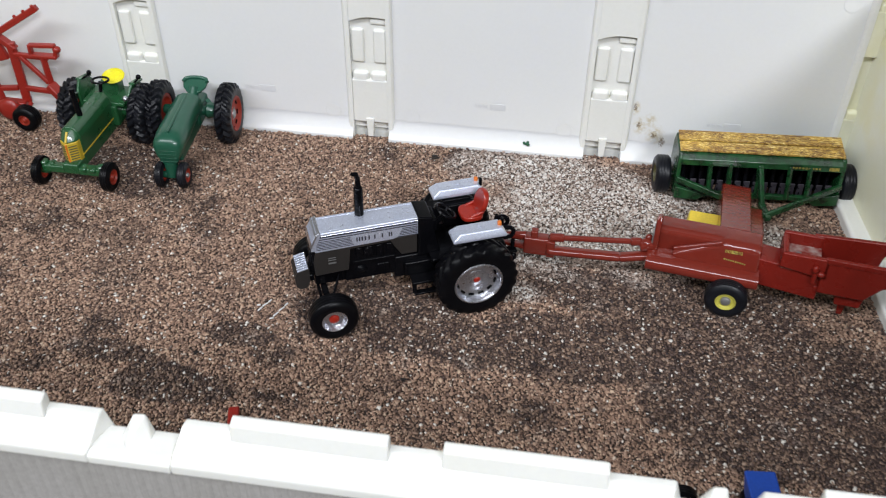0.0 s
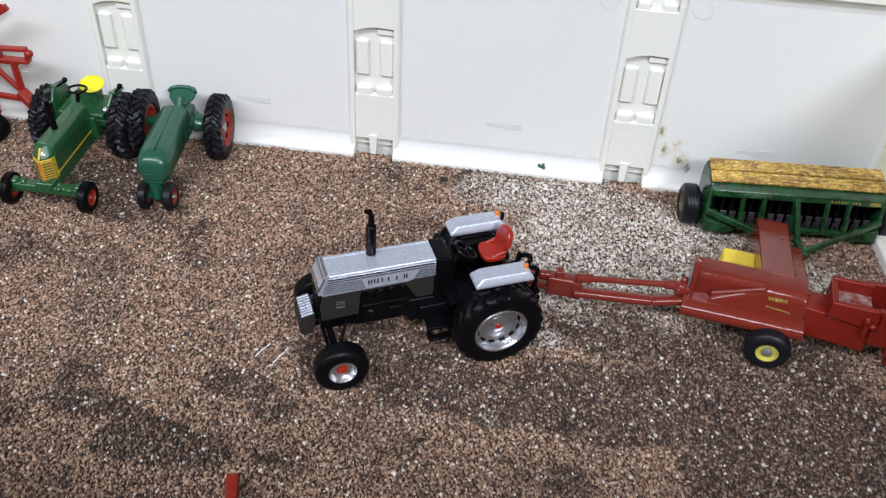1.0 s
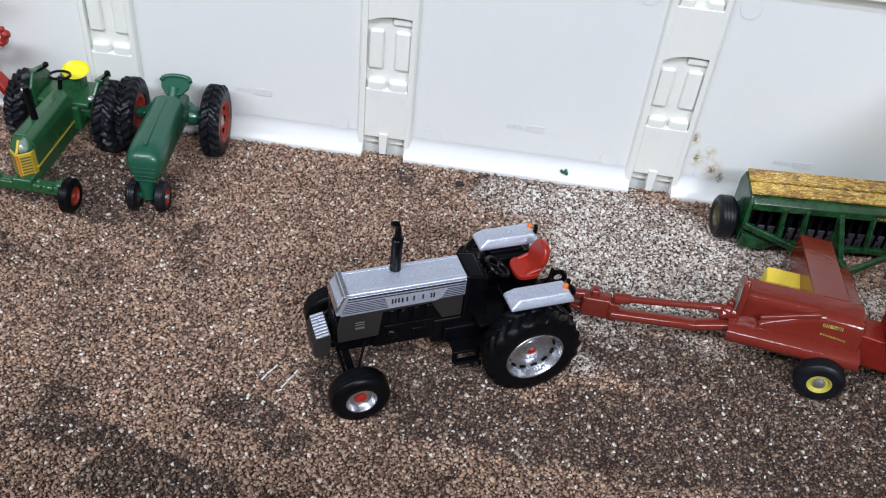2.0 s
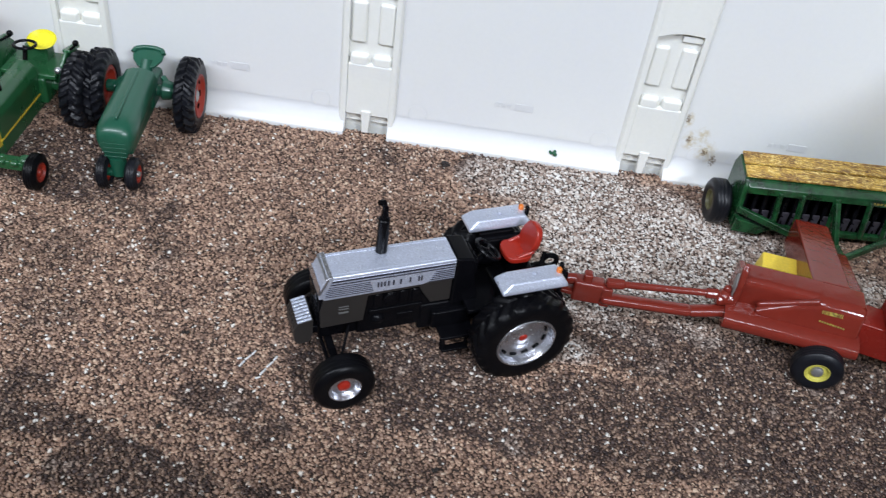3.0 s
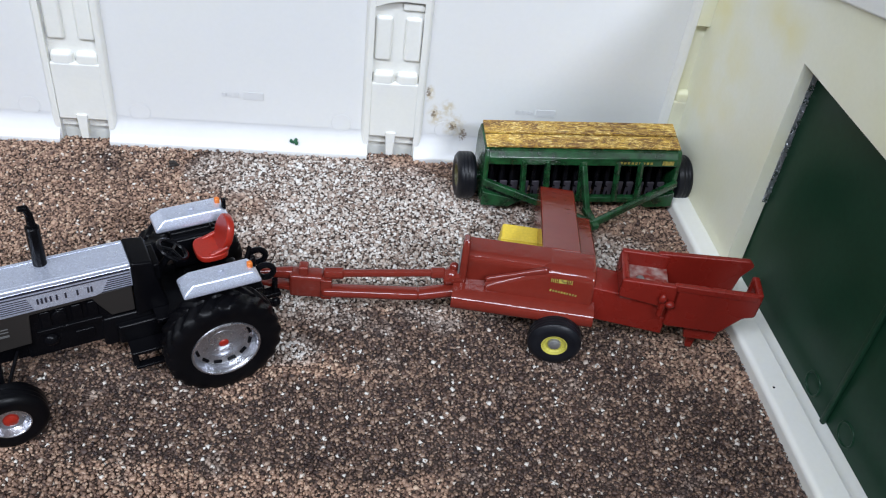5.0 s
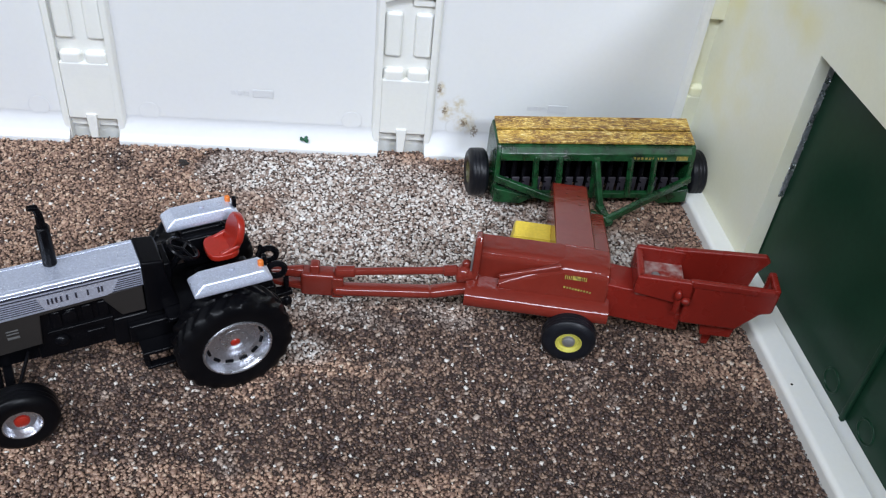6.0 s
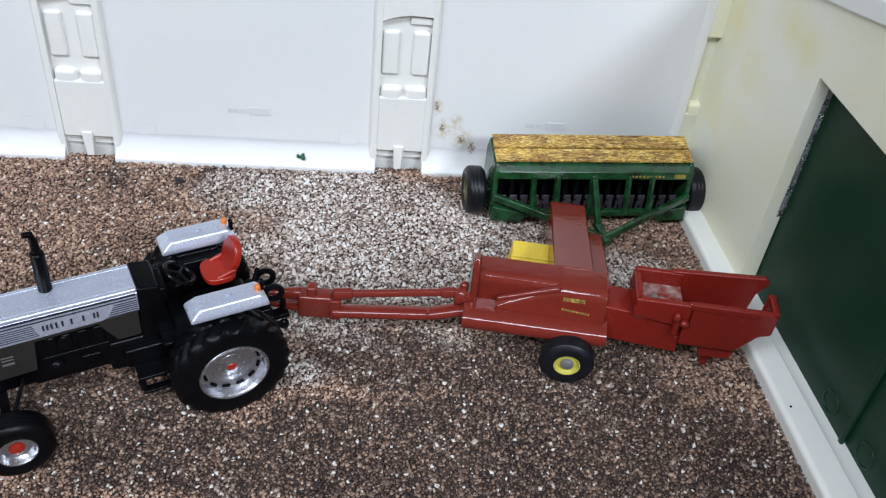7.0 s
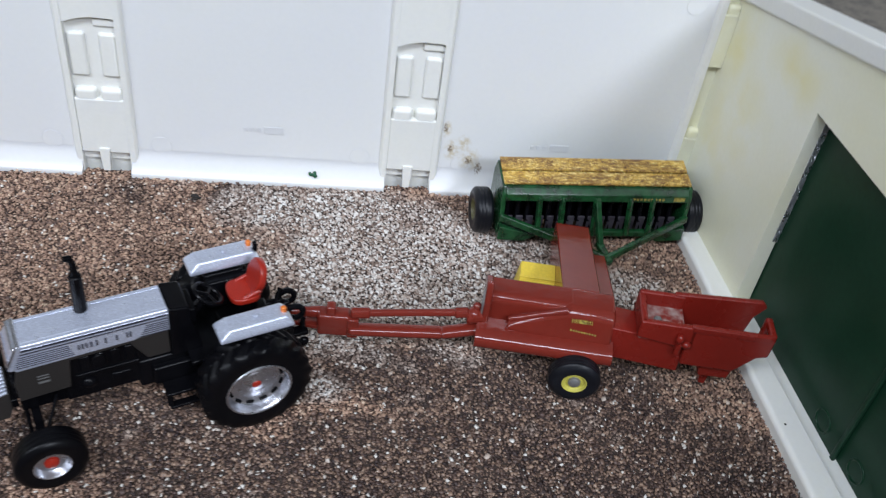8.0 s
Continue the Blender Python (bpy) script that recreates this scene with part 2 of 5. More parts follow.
def gravel_material():
    m, tree, b = shader("crushed_shell_gravel", (0.15, 0.1, 0.07), 0.62)
    rnd = tree.nodes.new("ShaderNodeNewGeometry").outputs["Random Per Island"]
    pos = tree.nodes.new("ShaderNodeTexCoord").outputs["Object"]
    # the palest grains are white shell flecks and also paint in small glints
    brown = ramp(tree, rnd, [(0.0, (0.07, 0.041, 0.034)), (0.16, (0.18, 0.108, 0.079)), (0.5, (0.345, 0.216, 0.152)), (0.85, (0.49, 0.32, 0.225)), (0.968, (0.60, 0.44, 0.32)), (0.988, (0.76, 0.72, 0.66))])
    dark = ramp(tree, rnd, [(0.0, (0.018, 0.011, 0.012)), (0.3, (0.054, 0.032, 0.028)), (0.65, (0.13, 0.081, 0.060)), (0.94, (0.29, 0.195, 0.14)), (0.985, (0.68, 0.65, 0.60))])
    pale = ramp(tree, rnd, [(0.0, (0.11, 0.075, 0.06)), (0.2, (0.29, 0.21, 0.165)), (0.42, (0.48, 0.395, 0.335)), (0.7, (0.68, 0.62, 0.57)), (1.0, (0.84, 0.82, 0.79))])
    tree.links.new(ramp(tree, rnd, [(0.0, (0.6,) * 3), (0.6, (0.5,) * 3), (0.8, (0.28,) * 3), (1.0, (0.45,) * 3)]), b.inputs["Roughness"])
    fringe, patchy = noise_node(tree, 90, 6), noise_node(tree, 48, 7)
    slow = noise_node(tree, 34, 5)

    def soft(field, ragged, share, low, high, amount):
        add = tree.nodes.new("ShaderNodeMath")
        add.operation = "MULTIPLY_ADD"
        tree.links.new(ragged, add.inputs[0])
        add.inputs[1].default_value = share
        tree.links.new(field, add.inputs[2])
        return ramp(tree, add.outputs[0], [(low, (0, 0, 0)), (high, (amount,) * 3)])

    base = mix(tree, ramp(tree, slow, [(0.52, (0, 0, 0)), (0.7, (0.6, 0.6, 0.6))]), brown, dark)
    base = mix(tree, soft(spots(tree, pos, DARK_AND_SHADE_SPOTS), patchy, 1.5, 0.86, 1.66, 0.86), base, dark)
    base = mix(tree, soft(spots(tree, pos, PALE_SPOTS), fringe, 0.95, 0.58, 1.15, 0.95), base, pale)
    tree.links.new(base, b.inputs["Base Color"])
    return m


GRAVEL = gravel_material()
SOIL = worn("dark_soil", (0.06, 0.042, 0.034), (0.04, 0.028, 0.024), 0.9, patch=120, grain=1200)


# ---- mesh helpers; all sizes below are millimetres ----
def join(bm, tmp):
    me = bpy.data.meshes.new("tmp")
    tmp.to_mesh(me)
    tmp.free()
    bm.from_mesh(me)
    bpy.data.meshes.remove(me)


def rounded(tmp, size, segments=3):
    if size:
        bmesh.ops.bevel(tmp, geom=tmp.edges[:], offset=size, segments=segments, affect="EDGES", profile=0.5, clamp_overlap=True)


def box(bm, x0, x1, y0, y1, z0, z1, r=0.0, m=None):
    tmp = bmesh.new()
    bmesh.ops.create_cube(tmp, size=1)
    bmesh.ops.scale(tmp, vec=(x1 - x0, y1 - y0, z1 - z0), verts=tmp.verts)
    rounded(tmp, r)
    bmesh.ops.translate(tmp, vec=((x0 + x1) / 2, (y0 + y1) / 2, (z0 + z1) / 2), verts=tmp.verts)
    if m:
        tmp.transform(m)
    join(bm, tmp)
    return bm


def prism(bm, outline, axis, a, b, r=0.0, m=None, taper=1.0):
    """An outline drawn across an axis (x: (y, z); y: (x, z); z: (x, y)), drawn out from a to b; taper shrinks the end at b."""
    tmp = bmesh.new()
    put = {"x": lambda p, s: (s, p[0], p[1]), "y": lambda p, s: (p[0], s, p[1]), "z": lambda p, s: (p[0], p[1], s)}[axis]
    cx, cy = (sum(p[i] for p in outline) / len(outline) for i in (0, 1))
    low = [tmp.verts.new(put(p, a)) for p in outline]
    high = [tmp.verts.new(put((cx + (p[0] - cx) * taper, cy + (p[1] - cy) * taper), b)) for p in outline]
    n = len(outline)
    tmp.faces.new(low)
    tmp.faces.new(high[::-1])
    for i in range(n):
        tmp.faces.new((low[i], high[i], high[(i + 1) % n], low[(i + 1) % n]))
    bmesh.ops.recalc_face_normals(tmp, faces=tmp.faces[:])
    rounded(tmp, r)
    if m:
        tmp.transform(m)
    join(bm, tmp)
    return bm


def rod(bm, p, q, r0, r1=None, seg=14, r=0.0):
    p, q = Vector(p), Vector(q)
    tmp = bmesh.new()
    bmesh.ops.create_cone(tmp, cap_ends=True, segments=seg, radius1=r0, radius2=r0 if r1 is None else r1, depth=(q - p).length)
    rounded(tmp, r, 1)
    tmp.transform(Matrix.Translation((p + q) / 2) @ (q - p).to_track_quat("Z", "Y").to_matrix().to_4x4())
    join(bm, tmp)
    return bm


def bar(bm, p, q, w, h, r=0.25, up="Y"):
    p, q = Vector(p), Vector(q)
    return box(bm, -w / 2, w / 2, -h / 2, h / 2, 0, (q - p).length, r, Matrix.Translation(p) @ (q - p).to_track_quat("Z", up).to_matrix().to_4x4())


def lathe(bm, profile, m=None, seg=40):
    """Turns (radius, height) points round z."""
    tmp = bmesh.new()
    rings = []
    for rad, h in profile:
        if rad < 1e-6:
            rings.append([tmp.verts.new((0, 0, h))])
        else:
            rings.append([tmp.verts.new((rad * math.cos(2 * math.pi * k / seg), rad * math.sin(2 * math.pi * k / seg), h)) for k in range(seg)])
    for a, b in zip(rings, rings[1:]):
        for k in range(seg):
            quad = [a[k % len(a)], a[(k + 1) % len(a)], b[(k + 1) % len(b)], b[k % len(b)]]
            quad = [v for i, v in enumerate(quad) if v not in quad[:i]]
            if len(quad) > 2:
                tmp.faces.new(quad)
    bmesh.ops.recalc_face_normals(tmp, faces=tmp.faces[:])
    if m:
        tmp.transform(m)
    join(bm, tmp)
    return bm


def ring(bm, centre, normal, radius, thick, seg=24, inner=8):
    pts = []
    for k in range(inner + 1):
        a = 2 * math.pi * k / inner
        pts.append((radius + thick * math.cos(a), thick * math.sin(a)))
    return lathe(bm, pts, Matrix.Translation(centre) @ Vector(normal).to_track_quat("Z", "Y").to_matrix().to_4x4(), seg)


def blob(bm, centre, rx, ry, rz, sub=2, m=None):
    tmp = bmesh.new()
    bmesh.ops.create_icosphere(tmp, subdivisions=sub, radius=1)
    bmesh.ops.scale(tmp, vec=(rx, ry, rz), verts=tmp.verts)
    if m:
        tmp.transform(m)
    bmesh.ops.translate(tmp, vec=centre, verts=tmp.verts)
    join(bm, tmp)
    return bm


def hull(bm, points, r=0.0):
    """The convex body round some corner points."""
    tmp = bmesh.new()
    for p in points:
        tmp.verts.new(p)
    bmesh.ops.convex_hull(tmp, input=tmp.verts[:])
    bmesh.ops.dissolve_limit(tmp, angle_limit=radians(2), verts=tmp.verts[:], edges=tmp.edges[:])
    bmesh.ops.recalc_face_normals(tmp, faces=tmp.faces[:])
    rounded(tmp, r)
    join(bm, tmp)
    return bm


def part(name, bm, material, parent=None, label="", angle=38, crisp=True):
    """Links a bmesh, drawn in millimetres, as one mesh object."""
    bm.transform(Matrix.Scale(MM, 4))
    me = bpy.data.meshes.new(name)
    bm.to_mesh(me)
    bm.free()
    me.materials.append(material)
    me.polygons.foreach_set("use_smooth", [True] * len(me.polygons))
    me.set_sharp_from_angle(angle=radians(angle))
    ob = new(name, me)
    if crisp:
        even = ob.modifiers.new("even_normals", "WEIGHTED_NORMAL")
        even.keep_sharp = True
    if parent:
        ob.parent = parent
    return tagged(ob, label)


def thing(name, x, y, z, turn, label, category, group=""):
    ob = new(name)
    ob.empty_display_size = 0.01
    ob.matrix_world = pose(x * MM, y * MM, z * MM, 0, 0, turn)
    return tagged(ob, label, category, group)


B = bmesh.new

# ---- the room round the table: an unseen shell, added to bounce fill light ----
def room():
    x0, x1, y0, y1, z0, z1 = -2200, 2400, -2600, 1700, -780, 1700
    for name, dims, mat in (("floor", (x0, x1, y0, y1, z0 - 20, z0), CARPET), ("ceiling", (x0, x1, y0, y1, z1, z1 + 20), WALL_PAINT),
                            ("wall_room_north", (x0, x1, y1, y1 + 50, z0, z1), WALL_PAINT), ("wall_room_south", (x0, x1, y0 - 50, y0, z0, z1), WALL_PAINT),
                            ("wall_room_east", (x1, x1 + 50, y0, y1, z0, z1), WALL_PAINT), ("wall_room_west", (x0 - 50, x0, y0, y1, z0, z1), WALL_PAINT)):
        tagged(part(name, box(B(), *dims), mat), "plain unseen room surface, added to bounce light", kind="structure")
    top = thing("table", 0, -100, 0, 0, "plain table with a grey-brown speckled cover under the toy barn", "table")
    part("tabletop", box(B(), -800, 800, -450, 450, -30, -3.4, 2), CARPET, top)
    leg = box(B(), -25, 25, -25, 25, -780, -30, 3)
    first = part("leg", leg, WALL_PAINT, top)
    first.location = (-0.74, -0.39, 0)
    for x, y in ((0.74, -0.39), (-0.74, 0.39), (0.74, 0.39)):
        other = new("leg", first.data)
        other.parent, other.location = top, (x, y, 0)


room()

# ---- the toy barn, open at the top ----
GAPS = (-105.0, -13.4, 78.2, 169.8)
PANELS = (-183.0, -91.5, 0.2, 91.8)
WALL_TOP = 79.6


def barn_panel(wall, x0):
    """One moulded panel with its raised rims, foot, peg and two round marks."""
    x1 = x0 + 77.8
    sheet = part("panel", box(B(), x0, x1, 3.0, 4.6, -2, WALL_TOP), PANEL, wall)
    rim = B()
    for outer, s in ((x0, 1), (x1, -1)):
        flare = [(0, 1.5), (1.3, 1.5), (1.75, 1.75), (2.05, 2.2), (2.3, 2.65), (2.5, 3.2), (0, 3.2)]
        prism(rim, [(outer + x * s, y) for x, y in flare], "z", -2, WALL_TOP)
    part("rim", rim, PLASTIC, sheet, "raised cream-white side rims")
    cove = [(3.05, 8.0), (2.85, 6.6), (2.4, 5.2), (1.75, 3.9), (1.0, 2.7), (0.35, 1.8), (-0.3, 1.2), (-0.75, 0.8), (-0.9, 0.4)]
    foot = prism(B(), cove + [(-0.9, -2), (3.2, -2)], "x", x0 + 0.3, x1 - 0.3)
    part("foot", foot, PANEL, sheet, "rounded bottom lip")
    head = prism(B(), [(0.2, WALL_TOP), (0.2, 77.0), (1.5, 76.2), (2.3, 75.2), (2.8, 73.8), (3.05, 72.0), (3.05, WALL_TOP)], "x", x0 + 0.2, x1 - 0.2, 0.3)
    part("top_rim", head, PLASTIC, sheet, "thick cream-white top rim")
    shift = -4.0 if x0 > 90 else -0.7
    peg = box(B(), x0 + 40.8 + shift, x0 + 46.8 + shift, 2.86, 3.1, 16.0, 18.6, 0.1)
    part("peg", peg, PANEL, sheet, "small moulded peg")
    box_bm = B()
    for k in range(3):
        box(box_bm, x0 + 34.6 + shift + k * 1.9, x0 + 35.9 + shift + k * 1.9, 2.93, 3.1, 16.5, 18.0, 0.08)
    part("mark", box_bm, PANEL, sheet)
    for cx, cz in ((x0 + 9.4, 9.4), (x0 + 69.3, 9.6), (x0 + 7.6, 68.2), (x0 + 69.6, 68.6)):
        disc = lathe(B(), [(0, 0.04), (2.6, 0.04), (2.85, 0.09), (3.1, 0.04), (3.2, -0.2)], Matrix.Translation((cx, 2.98, cz)) @ pose(0, 0, 0, 90), 28)
        part("round_mark", disc, PANEL, sheet)
    return sheet


def barn_joint(wall, x0, mat, half=False):
    """The hinge-like joint between two panels: block with two knobs, a peg below, two bars above and an arched head."""
    w = 12.3 if half else 14.4
    x0 -= 0.4
    back = part("joint", box(B(), x0, x0 + w, 3.6, 5.0, 3.2, WALL_TOP), mat, wall)
    block = box(B(), x0 + 0.05, x0 + w - 0.05, 1.5, 4.6, 6.4, 25.4, 0.7)
    for a, b in ((0.04, 0.8),) if half else ((0.03, 0.47), (0.52, 0.97)):
        box(block, x0 + a * w, x0 + b * w, 1.7, 4.8, 20.0, 28.6, 1.3)
    part("block", block, mat, back)
    if not half:
        part("peg", prism(B(), [(x0 + 5.2, 8.5), (x0 + 5.7, 0.2), (x0 + 7.9, 0.2), (x0 + 8.4, 8.5)], "y", 0.9, 3.6, 0.3), mat, back)
        for a, b in ((0.03, 0.37), (0.62, 0.97)):
            part("bar", box(B(), x0 + a * w, x0 + b * w, 2.5, 4.6, 32.2, 46.0, 0.9), mat, back)
    wave = (50.4,) * 11 if half else (49.2, 49.7, 50.3, 50.7, 51.0, 51.2, 51.3, 51.2, 51.2, 51.1, 51.0)
    arch = [(x0 + 0.1, 67.2)] + [(x0 + 0.1 + (w - 0.2) * k / 10, z) for k, z in enumerate(wave)] + [(x0 + w - 0.1, 67.2)]
    head = prism(B(), arch, "y", 1.5, 4.2, 0.3)
    for a, b in ((0.04, 0.8),) if half else ((0.05, 0.36), (0.6, 0.95)):
        box(head, x0 + a * w, x0 + b * w, 1.8, 4.2, 65.5, 70.0, 1.1)
    part("head", head, mat, back)
    part("bar", box(B(), x0 + 0.03 * w, x0 + 0.97 * w, 2.2, 4.2, 73.8, WALL_TOP, 0.6), mat, back)
    if not half:
        part("head_lip", box(B(), x0 + 0.55 * w, x0 + w - 0.3, 2.7, 4.2, 48.2, 50.2, 0.35), mat, back)
    return back


def wall_north():
    wall = part("wall_north", box(B(), -190, 190, 5.0, 7.5, -3.3, WALL_TOP, 0), PLASTIC)
    tagged(wall, "white moulded plastic barn side wall of four panels", "wall", kind="structure")
    for x in PANELS:
        barn_panel(wall, x)
    for x in GAPS[:3]:
        barn_joint(wall, x, PLASTIC)
    barn_joint(wall, GAPS[3], YELLOWED, half=True)


def wall_east():
    """Gable end: thick rim, wide door opening, step along its foot, two green door leaves outside."""
    m = pose(173.8 * MM, 0, 0, 0, 0, 5.1)
    y0, y1, top, deep = -48.3, -178.0, 67.2, 4.6
    bm = prism(B(), [(4.8, -3.3), (4.8, 75), (-107, 101.5), (-218, 75), (-218, -3.3), (y1, -3.3), (y1, top), (y0, top), (y0, -3.3)], "x", 0, deep)
    wall = part("wall_east", bm, YELLOWED)
    wall.matrix_world = m
    tagged(wall, "cream plastic gable wall, yellowed, with a wide door opening", "wall", kind="structure")
    for a, za, b, zb in ((5.5, 75.4, -107, 102.3), (-107, 102.3, -219.5, 75.4)):
        rim = prism(B(), [(a, za - 4.0), (a, za + 1.2), (b, zb + 1.2), (b, zb - 4.0)], "x", -1.4, 7.5, 0.7)
        part("rim", rim, PLASTIC, wall, "thick rounded gable rim")
    foot = [(0.4, -3.3), (0.4, 3.7), (-5.2, 3.6), (-6.0, 3.3), (-6.4, 2.6), (-6.5, -3.3)]
    step = prism(B(), foot, "y", -213, 3.0, 0.35)
    for v in step.verts:
        if v.co.x < -2:
            v.co.x += 1.0 - 3.2 * min(1.0, max(0.0, -v.co.y / 110))
    part("step", step, PLASTIC, wall, "bright white step along the foot")
    part("sill", box(B(), 0.3, deep + 3, y1, y0, -3.3, 1.2, 0.2), PLASTIC, wall)
    for n, (a, b, x) in enumerate(((y0 + 6, -102.2, deep + 0.4), (-101.6, y1 - 6, deep + 1.3))):
        leaf = part("door_leaf", box(B(), x, x + 1.6, b, a, 0.5, top + 4, 0.3), DOOR_GREEN, wall, "dark green plastic door leaf")
        if not n:
            part("seam", box(B(), x - 0.5, x + 0.6, b - 0.5, b + 0.9, 0.5, top + 4, 0.35), DOOR_GREEN, leaf)
        part("round_mark", ring(B(), (x, b + 8.6 if not n else a - 7.5, 5.4), (1, 0, 0), 3.0, 0.3), DOOR_GREEN, leaf)
    random.seed(5)
    foil = box(B(), 3.4, 4.9, y0 - 0.22, y0 - 0.01, 26.0, top - 0.2, 0.08)
    z = 26.0
    while z < top - 0.6:
        s = random.uniform(0.09, 0.22)
        m2 = Matrix.Translation((random.uniform(3.3, 4.9), y0 - random.uniform(0.12, 0.3), z)) @ pose(0, 0, 0, random.uniform(0, 90), random.uniform(0, 90), random.uniform(0, 90))
        box(foil, -s, s, -s * 0.8, s * 0.8, -s * 0.4, s * 0.4, 0, m2)
        z += random.uniform(0.05, 0.22)
    part("rough_edge", foil, CHROME, wall, "rough cut edge with silvery flecks")
    speck = blob(B(), (-4.3, -92.8, 3.55), 0.4, 0.4, 0.2, 1)
    part("dark_speck", speck, BLACK, wall)


def wall_west():
    bm = prism(B(), [(4.8, -3.3), (4.8, 76), (-107, 102.5), (-218, 76), (-218, -3.3)], "x", -191, -188)
    tagged(part("wall_west", bm, YELLOWED), "plain cream plastic gable wall closing the barn", "wall", kind="structure")


def wall_south():
    """The near side wall: siding outside, sloped cap with raised tongues, notched at each joint."""
    wall = part("wall_south", box(B(), -190, 190, -216.2, -213.6, -3.3, 74.8), PLASTIC)
    tagged(wall, "white plastic barn side wall with grey grooved siding", "wall", kind="structure")
    ribs = box(B(), -189, 189, -216.4, -216.1, -3, 74.2)
    for k in range(150):
        x = -188 + k * 2.5
        prism(ribs, [(x, -216.2), (x + 0.7, -216.7), (x + 1.3, -216.7), (x + 2.0, -216.2)], "z", -3, 74.2)
    part("siding", ribs, SIDING, wall, "grey grooved outer siding")
    cap = [(-219.0, 73.6), (-219.0, 75.8), (-217.6, 76.8), (-213.8, 80.2), (-212.2, 80.4), (-212.2, 74.0)]
    low = [(-219.0, 73.6), (-219.0, 75.4), (-217.6, 76.2), (-213.8, 76.6), (-212.6, 76.6), (-212.6, 74.0)]
    runs = ((-180.0, -100.0), (-86.6, -6.4), (8.5, 90.0), (103.6, 183.0))
    for k, (x0, x1) in enumerate(runs):
        bm = prism(B(), cap, "x", x0, x1, 0.35)
        for v in bm.verts:
            back, high = (v.co.y + 219.0) / 6.8, (v.co.z - 74.0) / 6.4
            v.co.x += back * (3.2 - 1.8 * high) if v.co.x > (x0 + x1) / 2 else back * (2.4 * high - 1.1)
        piece = part("cap", bm, PLASTIC, wall)
        for a, b in ((9.7, 36.4), (45.3, 72.0)):
            part("tongue", prism(B(), [(-215.2, 79.2), (-214.5, 82.6), (-212.6, 83.2), (-212.2, 82.6), (-212.2, 79.2)], "x", x0 + a, x0 + b, 0.5), PLASTIC, piece)
        if k < 3:
            part("notch", prism(B(), low, "x", x1 + 0.1, runs[k + 1][0] - 0.1, 0.3), PLASTIC, wall)
            peg = B()
            for x, y, z in ((4.6, -212.6, 75.8), (4.6, -214.9, 75.8), (6.2, -217.2, 75.8), (10.3, -214.8, 75.8), (10.3, -212.6, 75.8),
                            (7.0, -212.6, 80.6), (7.0, -213.3, 80.5), (8.9, -213.3, 80.5), (9.2, -212.6, 80.6)):
                peg.verts.new((x1 + x, y, z))
            bmesh.ops.convex_hull(peg, input=peg.verts)
            rounded(peg, 0.25, 2)
            part("peg", peg, PLASTIC, wall)


wall_north()
wall_east()
wall_west()
wall_south()


